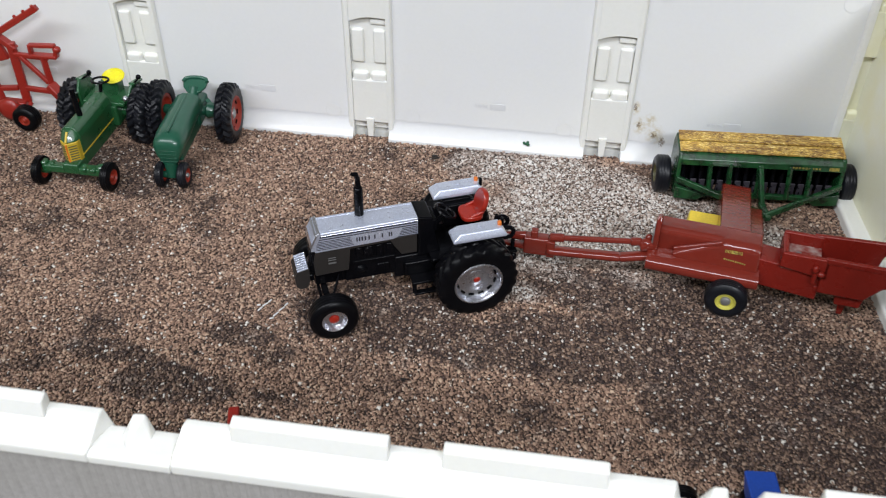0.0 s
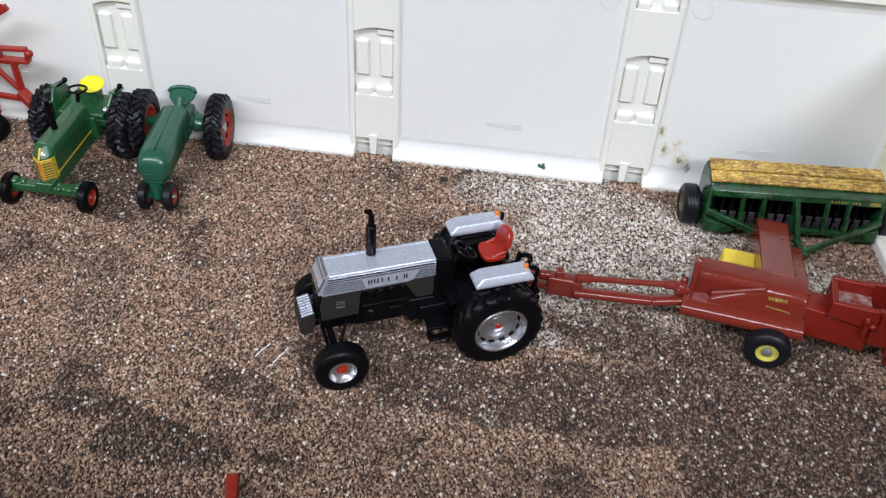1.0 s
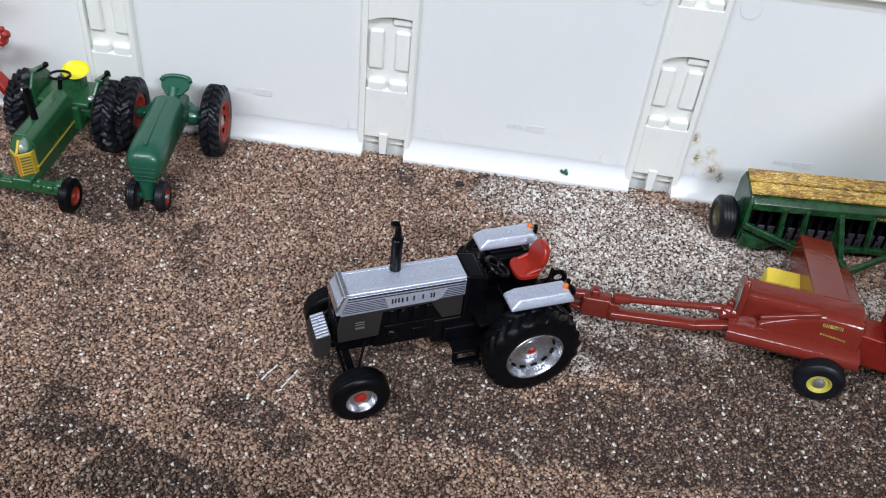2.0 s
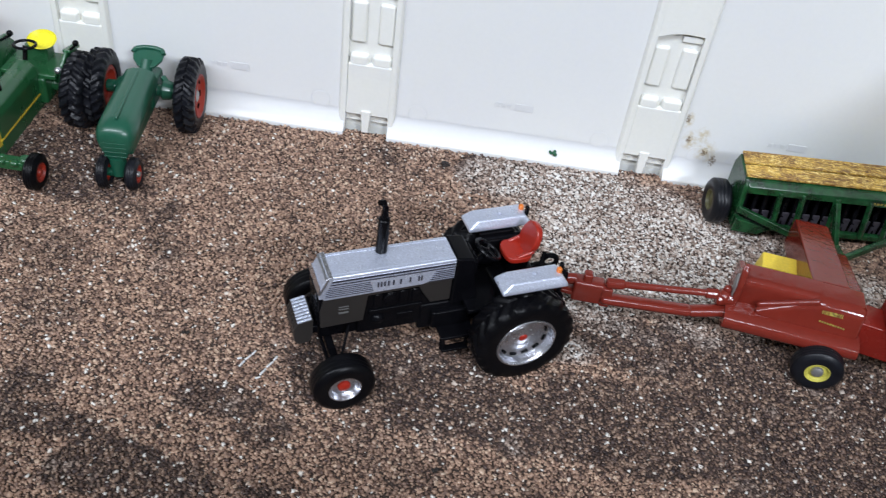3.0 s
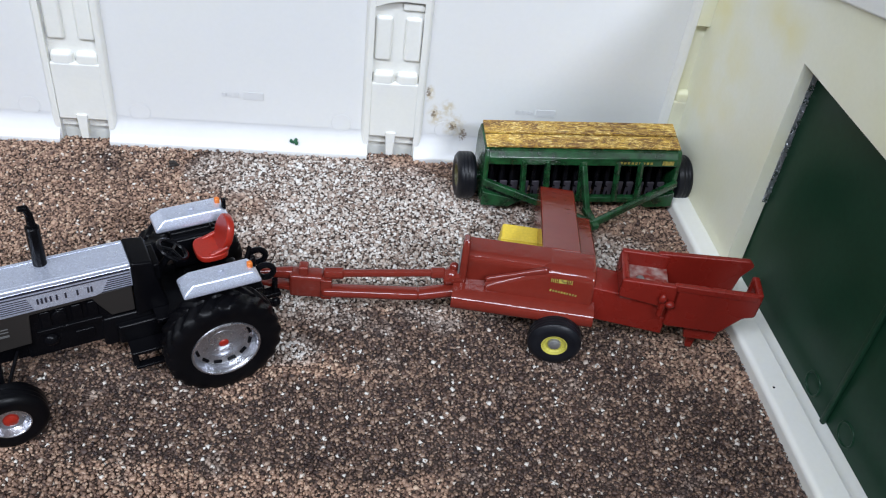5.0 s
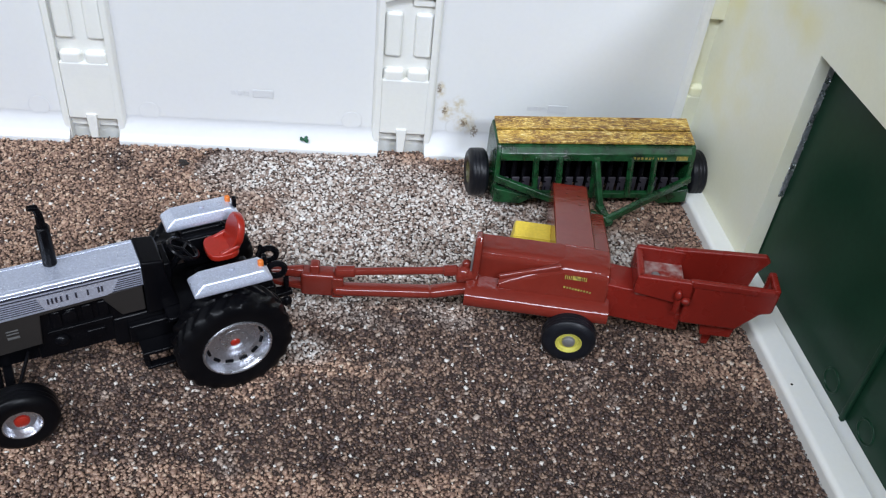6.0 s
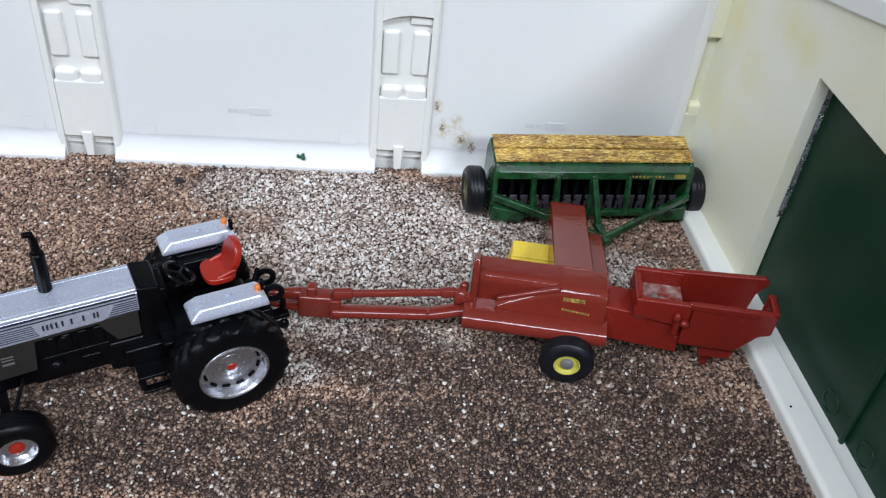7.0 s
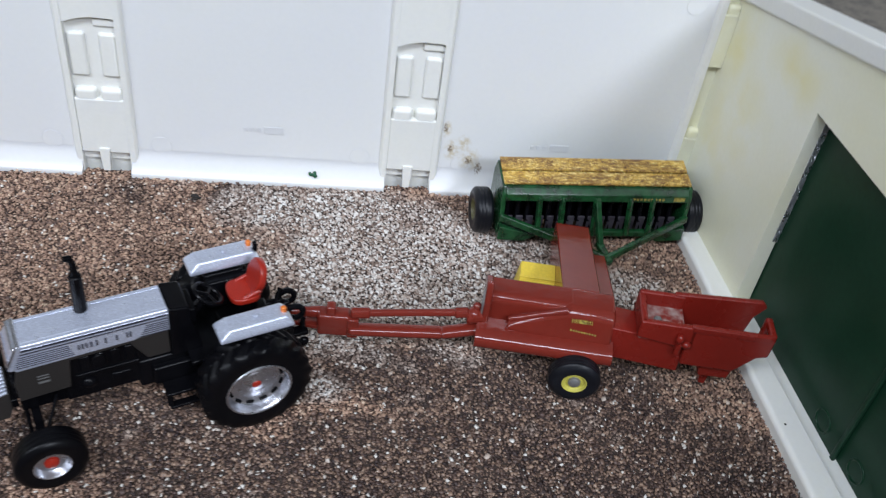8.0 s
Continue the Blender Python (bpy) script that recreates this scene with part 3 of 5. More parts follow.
def gravel():
    """A sheet of dark soil under a layer of crushed shell, grain by grain."""
    rng = np.random.default_rng(11)
    me = bpy.data.meshes.new("ground")
    nx, ny = 76, 46
    gx, gy = np.linspace(-189, 191, nx), np.linspace(-213.4, 2.8, ny)
    verts = [(x * MM, y * MM, (-0.75 + 0.25 * noise.noise(Vector((x * 0.05, y * 0.05, 0)))) * MM) for y in gy for x in gx]
    faces = [(j * nx + i, j * nx + i + 1, (j + 1) * nx + i + 1, (j + 1) * nx + i) for j in range(ny - 1) for i in range(nx - 1)]
    me.from_pydata(verts, [], faces)
    me.materials.append(SOIL)
    ground = new("ground", me)
    tagged(ground, "brown crushed shell gravel bed on the barn floor", "ground", kind="structure")

    step = 0.64
    xs, ys = np.arange(-168, 184, step), np.arange(-207, 2.4, step * 0.92)
    px, py = np.meshgrid(xs, ys)
    px, py = px.ravel() + rng.uniform(-0.45, 0.45, px.size), py.ravel() + rng.uniform(-0.45, 0.45, px.size)
    inside = (px[:, None] > np.array(GAPS) - 0.2) & (px[:, None] < np.array(GAPS) + 13.6)
    keep = (py < -1.1) | inside.any(axis=1)
    px, py = px[keep], py[keep]
    n = px.size
    # each grain is a four-cornered shard, thin and a little tilted
    size = 0.47 * np.clip(rng.lognormal(0.0, 0.28, n), 0.5, 1.9)
    turn = np.array((0, 1, 2, 3)) * math.pi / 2 + rng.uniform(-0.45, 0.45, (n, 4)) + rng.uniform(0, 6.28, (n, 1))
    reach = size[:, None] * rng.uniform(0.65, 1.25, (n, 4))
    flat = np.stack([reach * np.cos(turn), reach * np.sin(turn)], 2)
    thick = size * rng.uniform(0.35, 0.75, n)
    low = np.concatenate([flat * 1.08, np.broadcast_to(-0.5 * thick[:, None, None], (n, 4, 1))], 2)
    high = np.concatenate([flat * rng.uniform(0.7, 0.95, (n, 1, 1)), 0.5 * thick[:, None, None] * rng.uniform(0.6, 1.4, (n, 4, 1))], 2)
    v = np.concatenate([low, high], 1)
    tri = np.array([(4, 5, 6), (4, 6, 7), (0, 2, 1), (0, 3, 2), (0, 1, 5), (0, 5, 4), (1, 2, 6), (1, 6, 5), (2, 3, 7), (2, 7, 6), (3, 0, 4), (3, 4, 7)])
    ax, ay = rng.normal(0, 0.36, n), rng.normal(0, 0.36, n)
    cx, sx, cy, sy = np.cos(ax), np.sin(ax), np.cos(ay), np.sin(ay)
    zero = np.zeros(n)
    rot = np.stack([cy, sx * sy, cx * sy, zero, cx, -sx, -sy, sx * cy, cx * cy], 1).reshape(n, 3, 3)
    v = np.einsum("nij,nkj->nki", rot, v)
    v += np.stack([px, py, -0.38 + rng.uniform(-0.34, 0.36, n)], 1)[:, None]
    me = bpy.data.meshes.new("gravel")
    idx = (tri[None] + 8 * np.arange(n)[:, None, None]).reshape(-1)
    me.vertices.add(8 * n)
    me.vertices.foreach_set("co", (v * MM).ravel())
    me.loops.add(idx.size)
    me.loops.foreach_set("vertex_index", idx)
    me.polygons.add(idx.size // 3)
    me.polygons.foreach_set("loop_start", np.arange(0, idx.size, 3))
    me.update(calc_edges=True)
    me.validate()
    me.materials.append(GRAVEL)
    tagged(new("gravel", me), "loose crushed shell gravel, brown with pale patches, dark patches and painted shade", "gravel", kind="stuff")


gravel()

# ---- wheels ----
def side(y, sign):
    """Places a wheel that was turned round z so that its outer face looks along sign * y."""
    return Matrix.Translation((0, y, 0)) @ pose(0, 0, 0, -90 if sign > 0 else 90)


def wheel(parent, name, x, y, z, sign, radius, width, rim_r, rim_mat, tyre_mat, lugs=0, hub_mat=None, hub_r=1.4, dish=1.6, slots=0, hub_label="", tyre_label="", lug_h=0.9, slant=1.15, lug_w=0.62):
    """A wheel with its outer face at y; sign tells which way that face looks. wheel > tyre, hub."""
    m = Matrix.Translation((x, 0, z)) @ side(y, sign)
    w = width
    bm = lathe(B(), [(0, -dish), (rim_r * 0.42, -dish), (rim_r * 0.55, -dish - 0.25), (rim_r * 0.74, -dish - 0.2), (rim_r * 0.84, -dish + 0.35), (rim_r * 0.88, -0.5), (rim_r * 0.93, -0.12),
                     (rim_r * 0.99, -0.12), (rim_r * 1.02, -0.55), (rim_r * 1.02, -w + 0.5), (rim_r * 0.8, -w + 0.4), (rim_r * 0.7, -w * 0.6), (0, -w * 0.6)], m, 44)
    disc = part(name, bm, rim_mat, parent)
    crown = radius - lug_h if lugs else radius * 0.985
    rows = [(rim_r * 0.96, -0.55, 0), (rim_r * 1.0, -0.08, 0), (rim_r * 1.08, 0.0, 0), ((rim_r + crown) / 2, 0.22, 0), (crown - 0.9, 0.1, 0.25), (crown - 0.15, -0.55, 0.9)]
    inner = [-w * f for f in ((0.16, 0.24, 0.32, 0.4, 0.46, 0.5, 0.54, 0.6, 0.68, 0.76, 0.84) if lugs else (0.18, 0.27, 0.31, 0.35, 0.44, 0.48, 0.52, 0.56, 0.65, 0.69, 0.73, 0.82))]
    rows += [(crown + 0.1 * math.sin(math.pi * -h / w), h, 1.0) for h in inner]
    rows += [(crown - 0.15, -w + 0.55, 0.9), (crown - 0.9, -w - 0.1, 0.25), ((rim_r + crown) / 2, -w - 0.22, 0), (rim_r * 1.02, -w + 0.1, 0), (rim_r * 0.96, -w + 0.6, 0)]
    seg = lugs * 10 if lugs else 64
    tyre = B()
    loops = []
    for i, (rad, h, share) in enumerate(rows):
        loop = []
        for k in range(seg):
            a = 2 * math.pi * k / seg
            lift = 0.0
            if lugs and share:
                s = -h / w
                half = s < 0.5
                phase = a * lugs / (2 * math.pi) + (0.0 if half else 0.5) + (s if half else 1 - s) * slant
                edge = abs(phase % 1.0 - 0.5) * 2
                reach = 1.0 if min(s, 1 - s) < 0.47 else 0.0
                lift = share * reach * lug_h * min(1.0, max(0.0, (lug_w - edge) / 0.16))
            elif share == 1.0:
                lift = -0.09 if i in (8, 12, 16) else 0.0
            loop.append(tyre.verts.new(m @ Vector(((rad + lift) * math.cos(a), (rad + lift) * math.sin(a), h))))
        loops.append(loop)
    for p, q in zip(loops, loops[1:] + loops[:1]):
        for k in range(seg):
            tyre.faces.new((p[k], p[(k + 1) % seg], q[(k + 1) % seg], q[k]))
    bmesh.ops.recalc_face_normals(tyre, faces=tyre.faces[:])
    part("tyre", tyre, tyre_mat, disc, tyre_label)
    if slots:
        for k in range(slots):
            cut = box(B(), rim_r * 0.74, rim_r * 0.83, -0.95, 0.95, -dish - 0.4, -dish + 0.3, 0.12, m @ pose(0, 0, 0, 0, 0, 360 * (k + 0.5) / slots))
            part("slot", cut, BLACK, disc, "dark slit in the wheel disc")
        part("lip", ring(B(), m @ Vector((0, 0, -0.15)), m.to_3x3() @ Vector((0, 0, 1)), rim_r * 0.95, 0.3, 44, 8), rim_mat, disc)
        part("hub_plate", lathe(B(), [(0, -dish + 0.55), (rim_r * 0.2, -dish + 0.5), (rim_r * 0.26, -dish + 0.15), (rim_r * 0.42, -dish + 0.1), (rim_r * 0.46, -dish - 0.3)], m, 32), rim_mat, disc)
        for k in range(8):
            a = 2 * math.pi * k / 8
            p = m @ Vector((rim_r * 0.34 * math.cos(a), rim_r * 0.34 * math.sin(a), -dish + 0.1))
            part("wheel_bolt", blob(B(), p, 0.24, 0.24, 0.24, 1), GREY_METAL, disc)
    if hub_mat:
        part("hub", lathe(B(), [(0, -dish + 0.85), (hub_r * 0.7, -dish + 0.8), (hub_r, -dish + 0.5), (hub_r * 1.1, -dish - 0.1)], m, 24), hub_mat, disc, hub_label)
    return disc


# ---- silver tractor ----
def silver_tractor():
    t = thing("toy_tractor", 39.9, -78.0, 0, 204.5, "silver and black die-cast toy tractor hitched to a red baler", "tractor", "toy farm machines")
    # hood
    bm = B()
    prism(bm, [(46.6, 30.4), (46.0, 31.0), (15.2, 31.0), (15.2, 24.6), (22.0, 24.6), (23.0, 24.2), (47.4, 23.8), (47.9, 27.5)], "y", -4.3, 4.3, 1.1)
    hood = part("hood", bm, SILVER, t, "sparkling silver hood")
    sides = B()
    prism(sides, [(47.3, 24.0), (15.6, 24.8), (15.6, 17.6), (20.6, 17.6), (23.0, 21.6), (24.0, 23.6), (36.6, 23.2), (37.4, 15.2), (47.8, 14.8), (48.1, 20.0)], "y", -4.2, 4.2, 0.25)
    part("side_panel", sides, SILVER_DARK, t, "dark grey lower hood sides")
    part("nose_trim", prism(B(), [(45.2, 31.15), (46.6, 31.1), (48.3, 28.0), (48.5, 24.6), (47.4, 24.6), (45.2, 30.0)], "y", -4.45, 4.45, 0.3), SILVER, hood, "bright silver nose trim")
    for s in (1, -1):
        edge = prism(B(), [(4.36 * s, 29.7), (4.38 * s, 29.9), (3.99 * s, 30.44), (3.5 * s, 30.98), (3.2 * s, 31.06), (3.2 * s, 29.7)], "x", 15.4, 45.6)
        part("hood_edge", edge, SILVER, hood, "bright rolled hood edge")
    # chrome bars draw the lamp's highlight along the nose edges
    for p, q in (((45.3, 31.1), (46.9, 30.7)), ((48.1, 28.2), (48.5, 26.4))):
        part("trim_edge", prism(B(), [p, (p[0] + 0.2, p[1] + 0.3), (q[0] + 0.3, q[1] + 0.1), q], "y", -4.5, 4.5, 0.1), CHROME, hood, "thin chrome bar drawing the highlight on the nose edge")
    for s in (1, -1):
        part("trim_edge", bar(B(), (46.4, 4.42 * s, 30.8), (48.5, 4.42 * s, 26.2), 0.5, 0.5, 0.15), CHROME, hood, "thin chrome bar drawing the highlight on the nose edge")
    grille = box(B(), 47.3, 48.4, -3.9, 3.9, 15.6, 26.2, 0.3)
    for k in range(6):
        box(grille, 48.2, 48.75, -3.4, 3.4, 16.6 + k * 1.55, 17.3 + k * 1.55, 0.1)
    for y in (-2.3, 2.3):
        lathe(grille, [(0, 0.5), (1.0, 0.4), (1.2, 0)], Matrix.Translation((48.4, y, 24.4)) @ pose(0, 0, 0, 0, 90, 0), 18)
    part("grille", grille, BLACK, t)
    for s in (1, -1):
        y = 4.3 * s

        def strip(name, x0, x1, z0, z1, mat, out=0.1):
            part(name, box(B(), x0, x1, min(y - 0.05 * s, y + out * s), max(y - 0.05 * s, y + out * s), z0, z1), mat, hood)

        strip("dark_stripe", 15.6, 46.6, 29.35, 29.95, DECAL_DARK)
        strip("dark_stripe", 15.6, 46.9, 28.55, 28.85, DECAL_DARK)
        for k in range(6):
            z = 24.9 + 0.58 * k
            strip("stripe", 15.6, 21.8 - 0.3 * k, z, z + 0.22, DECAL_DARK)
            strip("stripe", 35.4 + 0.2 * k, 46.9, z, z + 0.18, DECAL_DARK)
        for k, offsets in enumerate(((-0.8, 0.0, 0.8), (-0.6, 0.6), (0.0,), (0.0,), (-0.5, 0.2))):
            for dx in offsets:
                x = 33.6 - 2.35 * k + dx
                strip("lettering_bar", x - 0.2, x + 0.2, 25.9, 27.4, DECAL_DARK, 0.12)
        for z0, z1 in ((20.9, 21.1), (20.1, 20.3), (18.8, 19.3)):
            part("number_bar", box(B(), 41.2, 43.6, min(4.2 * s, 4.32 * s), max(4.2 * s, 4.32 * s), z0, z1), GREY_METAL, t)
    # engine and frame
    eng = box(B(), 20.0, 38.5, -3.3, 3.3, 10.0, 24.0, 0.4)
    for k in range(4):
        part("cylinder_cover", box(B(), 23.0 + 3.2 * k, 25.4 + 3.2 * k, -3.7, 3.7, 18.0, 22.6, 0.4), BLACK, t)
    part("manifold", box(B(), 22.5, 36.0, -3.8, 3.8, 16.4, 17.6, 0.2), BLACK, t)
    part("starter", box(B(), 24.5, 28.5, -3.7, 3.7, 12.6, 15.0, 0.3), BLACK, t)
    part("filter", rod(B(), (31.0, 3.4, 20.8), (31.0, 4.0, 20.8), 1.6, r=0.2), BLACK, t)
    part("pump", blob(B(), (33.5, 3.2, 14.2), 1.8, 1.4, 1.6), BLACK, t)
    part("engine", eng, BLACK, t)
    body = box(B(), -7, 23, -3.8, 3.8, 8.0, 16.5, 0.8)
    box(body, 18, 48, -2.4, 2.4, 9.6, 15.8, 0.5)
    box(body, -9.5, 3.0, -5.0, 5.0, 8.6, 18.4, 0.9)
    part("gearbox", body, BLACK, t)
    cowl = prism(B(), [(15.3, 31.2), (10.6, 30.4), (10.2, 26.0), (8.2, 17.0), (15.5, 16.0)], "y", -4.7, 4.7, 0.6)
    box(cowl, 9.0, 11.5, -3.6, 3.6, 24.0, 28.6, 0.5)
    part("dashboard", cowl, BLACK, t)
    platform = box(B(), -4.0, 12.0, -8.6, 8.6, 15.6, 17.0, 0.4)
    box(platform, -8.5, 4.0, -8.4, -6.0, 17.0, 25.4, 0.6)
    box(platform, -8.5, 4.0, 6.0, 8.4, 17.0, 25.4, 0.6)
    for k in range(5):
        rod(platform, (4.0 - k * 1.2, 5.0, 16.5), (3.6 - k * 1.2, 5.1, 22.5 - k * 0.7), 0.4)
        blob(platform, (3.6 - k * 1.2, 5.1, 22.7 - k * 0.7), 0.6, 0.6, 0.6, 1)
    rod(platform, (9.0, -2.0, 17), (8.0, -2.0, 23), 0.5)
    part("platform", platform, BLACK, t)
    for s in (1, -1):
        step = box(B(), 9.5, 18.5, min(4 * s, 9.6 * s), max(4 * s, 9.6 * s), 8.6, 9.6, 0.3)
        box(step, 11.0, 18.0, min(7.6 * s, 9.6 * s), max(7.6 * s, 9.6 * s), 4.2, 5.0, 0.2)
        bar(step, (11.4, 8.6 * s, 4.6), (10.8, 8.4 * s, 9.4), 0.7, 1.4, 0.15)
        bar(step, (17.6, 8.6 * s, 4.6), (17.9, 8.4 * s, 9.4), 0.7, 1.4, 0.15)
        box(step, 10.0, 20.0, min(3.4 * s, 5.4 * s), max(3.4 * s, 5.4 * s), 9.2, 14.5, 0.6)
        part("step", step, BLACK, t)
    wheel_bm = ring(B(), (5.4, 0, 28.4), (-0.55, 0, 0.85), 3.4, 0.55, 28, 8)
    for a in (0, 120, 240):
        d = pose(0, 0, 0, 0, -33, 0).to_3x3() @ Vector((math.cos(radians(a)) * 3.3, math.sin(radians(a)) * 3.3, 0))
        rod(wheel_bm, (5.4, 0, 28.3), Vector((5.4, 0, 28.4)) + d, 0.4)
    rod(wheel_bm, (5.4, 0, 28.4), (9.6, 0, 22.5), 0.75)
    part("steering_wheel", wheel_bm, BLACK, t)
    # seat
    pan = [(-3.4 + 3.7 * math.copysign(abs(math.cos(k * math.pi / 12)) ** 0.6, math.cos(k * math.pi / 12)), -1.8 + 4.0 * math.copysign(abs(math.sin(k * math.pi / 12)) ** 0.7, math.sin(k * math.pi / 12))) for k in range(24)]
    seat = prism(B(), pan, "z", 24.0, 25.6, 0.7)
    back = [(3.9 * math.copysign(abs(math.sin(k * math.pi / 12)) ** 0.75, math.sin(k * math.pi / 12)) * (1.0 if k < 7 or k > 17 else 0.92), 4.8 * math.cos(k * math.pi / 12)) for k in range(24)]
    prism(seat, back, "x", -0.9, 0.9, 0.7, Matrix.Translation((-6.6, -1.8, 28.2)) @ pose(0, 0, 0, 0, -18, 0))
    for s in (-1, 1):
        bar(seat, (-2.4, -1.8 + 3.2 * s, 25.2), (-6.8, -1.8 + 3.2 * s, 26.8), 1.0, 1.1, 0.45)
    part("seat", seat, SEAT_RED, t, "glossy red moulded bucket seat")
    part("seat_post", prism(B(), [(-6.0, 24.1), (-1.2, 24.1), (-1.4, 17), (-5.4, 17)], "y", -3.4, 1.4, 0.4), BLACK, t)
    # fenders
    for s in (1, -1):
        lo, hi = sorted((8.4 * s, 14.8 * s))
        tmp = B()
        corners = [(x, y, z) for x in (7.0, -10.0) for y in (lo, hi) for z in (26.6, 27.5)]
        corners += [(x, y, 29.5) for x in (4.6, -8.4) for y in (lo + 0.9, hi - 0.9)]
        hull(tmp, corners, 0.4)
        fender = part("fender", tmp, SILVER, t, "silver flat-topped fender")
        part("stud", lathe(B(), [(0, 0.55), (0.5, 0.45), (0.7, 0)], Matrix.Translation((-2.0, 11.4 * s, 29.6)), 16), SILVER, fender)
        lamp = box(B(), -8.8, -7.6, 12.0 * s - 0.6, 12.0 * s + 0.6, 29.0, 30.7, 0.35)
        part("marker_lamp", lamp, AMBER, fender, "orange marker lamp")
        part("lamp_post", box(B(), -9.9, -8.9, 10.8 * s - 0.6, 10.8 * s + 0.6, 28.0, 31.0, 0.35), BLACK, fender)
        part("fender_bracket", box(B(), -5.5, 4.0, min(8.0 * s, 9.4 * s), max(8.0 * s, 9.4 * s), 17.0, 26.2, 0.4), BLACK, t)
    # exhaust
    pipe = rod(B(), (32.1, -2.4, 30.6), (32.0, -2.3, 41.0), 1.45, r=0.25)
    rod(pipe, (32.0, -2.3, 40.8), (32.0, -2.2, 44.4), 0.95, 0.75)
    rod(pipe, (32.0, -2.2, 44.0), (32.5, -2.1, 46.0), 0.75, 0.7)
    rod(pipe, (32.4, -2.1, 45.8), (33.8, -1.9, 46.2), 0.75, 0.6)
    part("exhaust", pipe, BLACK, t)
    # axles, wheels, weights
    axle = rod(B(), (0, -12, 12.0), (0, 12, 12.0), 1.5)
    rod(axle, (0, -9, 12.0), (0, 9, 12.0), 3.0, r=0.4)
    part("rear_axle", axle, BLACK, t)
    front = box(B(), 44.4, 46.4, -12.6, 12.6, 8.0, 9.6, 0.4)
    for s in (1, -1):
        rod(front, (45.3, 12.2 * s, 4.6), (45.3, 12.2 * s, 11.6), 0.8)
        blob(front, (45.3, 12.2 * s, 10.6), 1.3, 1.3, 0.8)
        blob(front, (45.3, 11.6 * s, 7.4), 1.2, 1.2, 0.9)
        rod(front, (45.3, 11.4 * s, 7.0), (45.3, 15.6 * s, 7.0), 0.9)
        bar(front, (40.5, 3.0 * s, 13.0), (44.6, 11.0 * s, 9.4), 0.7, 0.9, 0.2)
        rod(front, (47.2, 2.0 * s, 9.2), (47.2, 11.8 * s, 9.4), 0.5)
    prism(front, [(43.8, 16.0), (47.2, 16.0), (46.2, 9.0), (44.6, 9.0)], "y", -1.6, 1.6, 0.3)
    part("front_axle", front, BLACK, t)
    for s in (1, -1):
        wheel(t, "rear_wheel", -0.4, 18.0 * s, 12.1, s, 13.0, 7.8, 7.9, CHROME, RUBBER, 20, SEAT_RED, 1.15, 2.6, 12, "red hub centre", "black chevron-lug rear tyre", 0.5, 2.1, 0.6)
        wheel(t, "front_wheel", 44.9, 17.7 * s, 7.2, s, 7.6, 5.6, 4.0, CHROME, RUBBER, 0, SEAT_RED, 1.5, 1.5, 0, "red hub centre", "black ribbed front tyre")
    carrier = box(B(), 48.2, 50.4, -3.4, 3.4, 12.6, 15.0, 0.3)
    part("weight_bracket", carrier, BLACK, t)
    for k in range(8):
        y = -4.2 + 1.06 * k
        slab = prism(B(), [(49.6, 18.2), (53.2, 17.4), (54.2, 15.6), (54.0, 11.6), (52.8, 10.4), (50.4, 10.8), (49.6, 13.0)], "y", y, y + 0.86, 0.18)
        piece = part("weight", slab, SILVER_DARK, t)
        part("weight_rib", bar(B(), (49.9, y + 0.43, 18.3), (53.3, y + 0.43, 17.5), 0.62, 0.5, 0.12), SILVER, piece, "bright silver rib on top of the weight")
    # hitch
    hitch = box(B(), -14.0, -8.5, -4.2, 4.2, 9.0, 14.5, 0.6)
    for s in (1, -1):
        ring(hitch, (-14.6, 2.9 * s, 18.2), (0.2, 1, 0), 1.9, 0.75, 22, 8)
        bar(hitch, (-9.0, 3.2 * s, 17.0), (-13.4, 3.0 * s, 17.4), 1.4, 1.4, 0.3)
        bar(hitch, (-8.6, 4.4 * s, 11.0), (-16.0, 5.0 * s, 9.4), 1.2, 1.6, 0.3)
        blob(hitch, (-16.2, 5.0 * s, 9.4), 1.3, 1.0, 1.5)
    box(hitch, -19.0, -9.0, -1.4, 1.4, 7.2, 8.6, 0.3)
    rod(hitch, (-17.8, 0, 6.8), (-17.8, 0, 12.0), 0.7)
    rod(hitch, (-9.5, 0.5, 17.0), (-13.2, -4.0, 20.5), 0.5)
    part("hitch", hitch, BLACK, t)
    return t


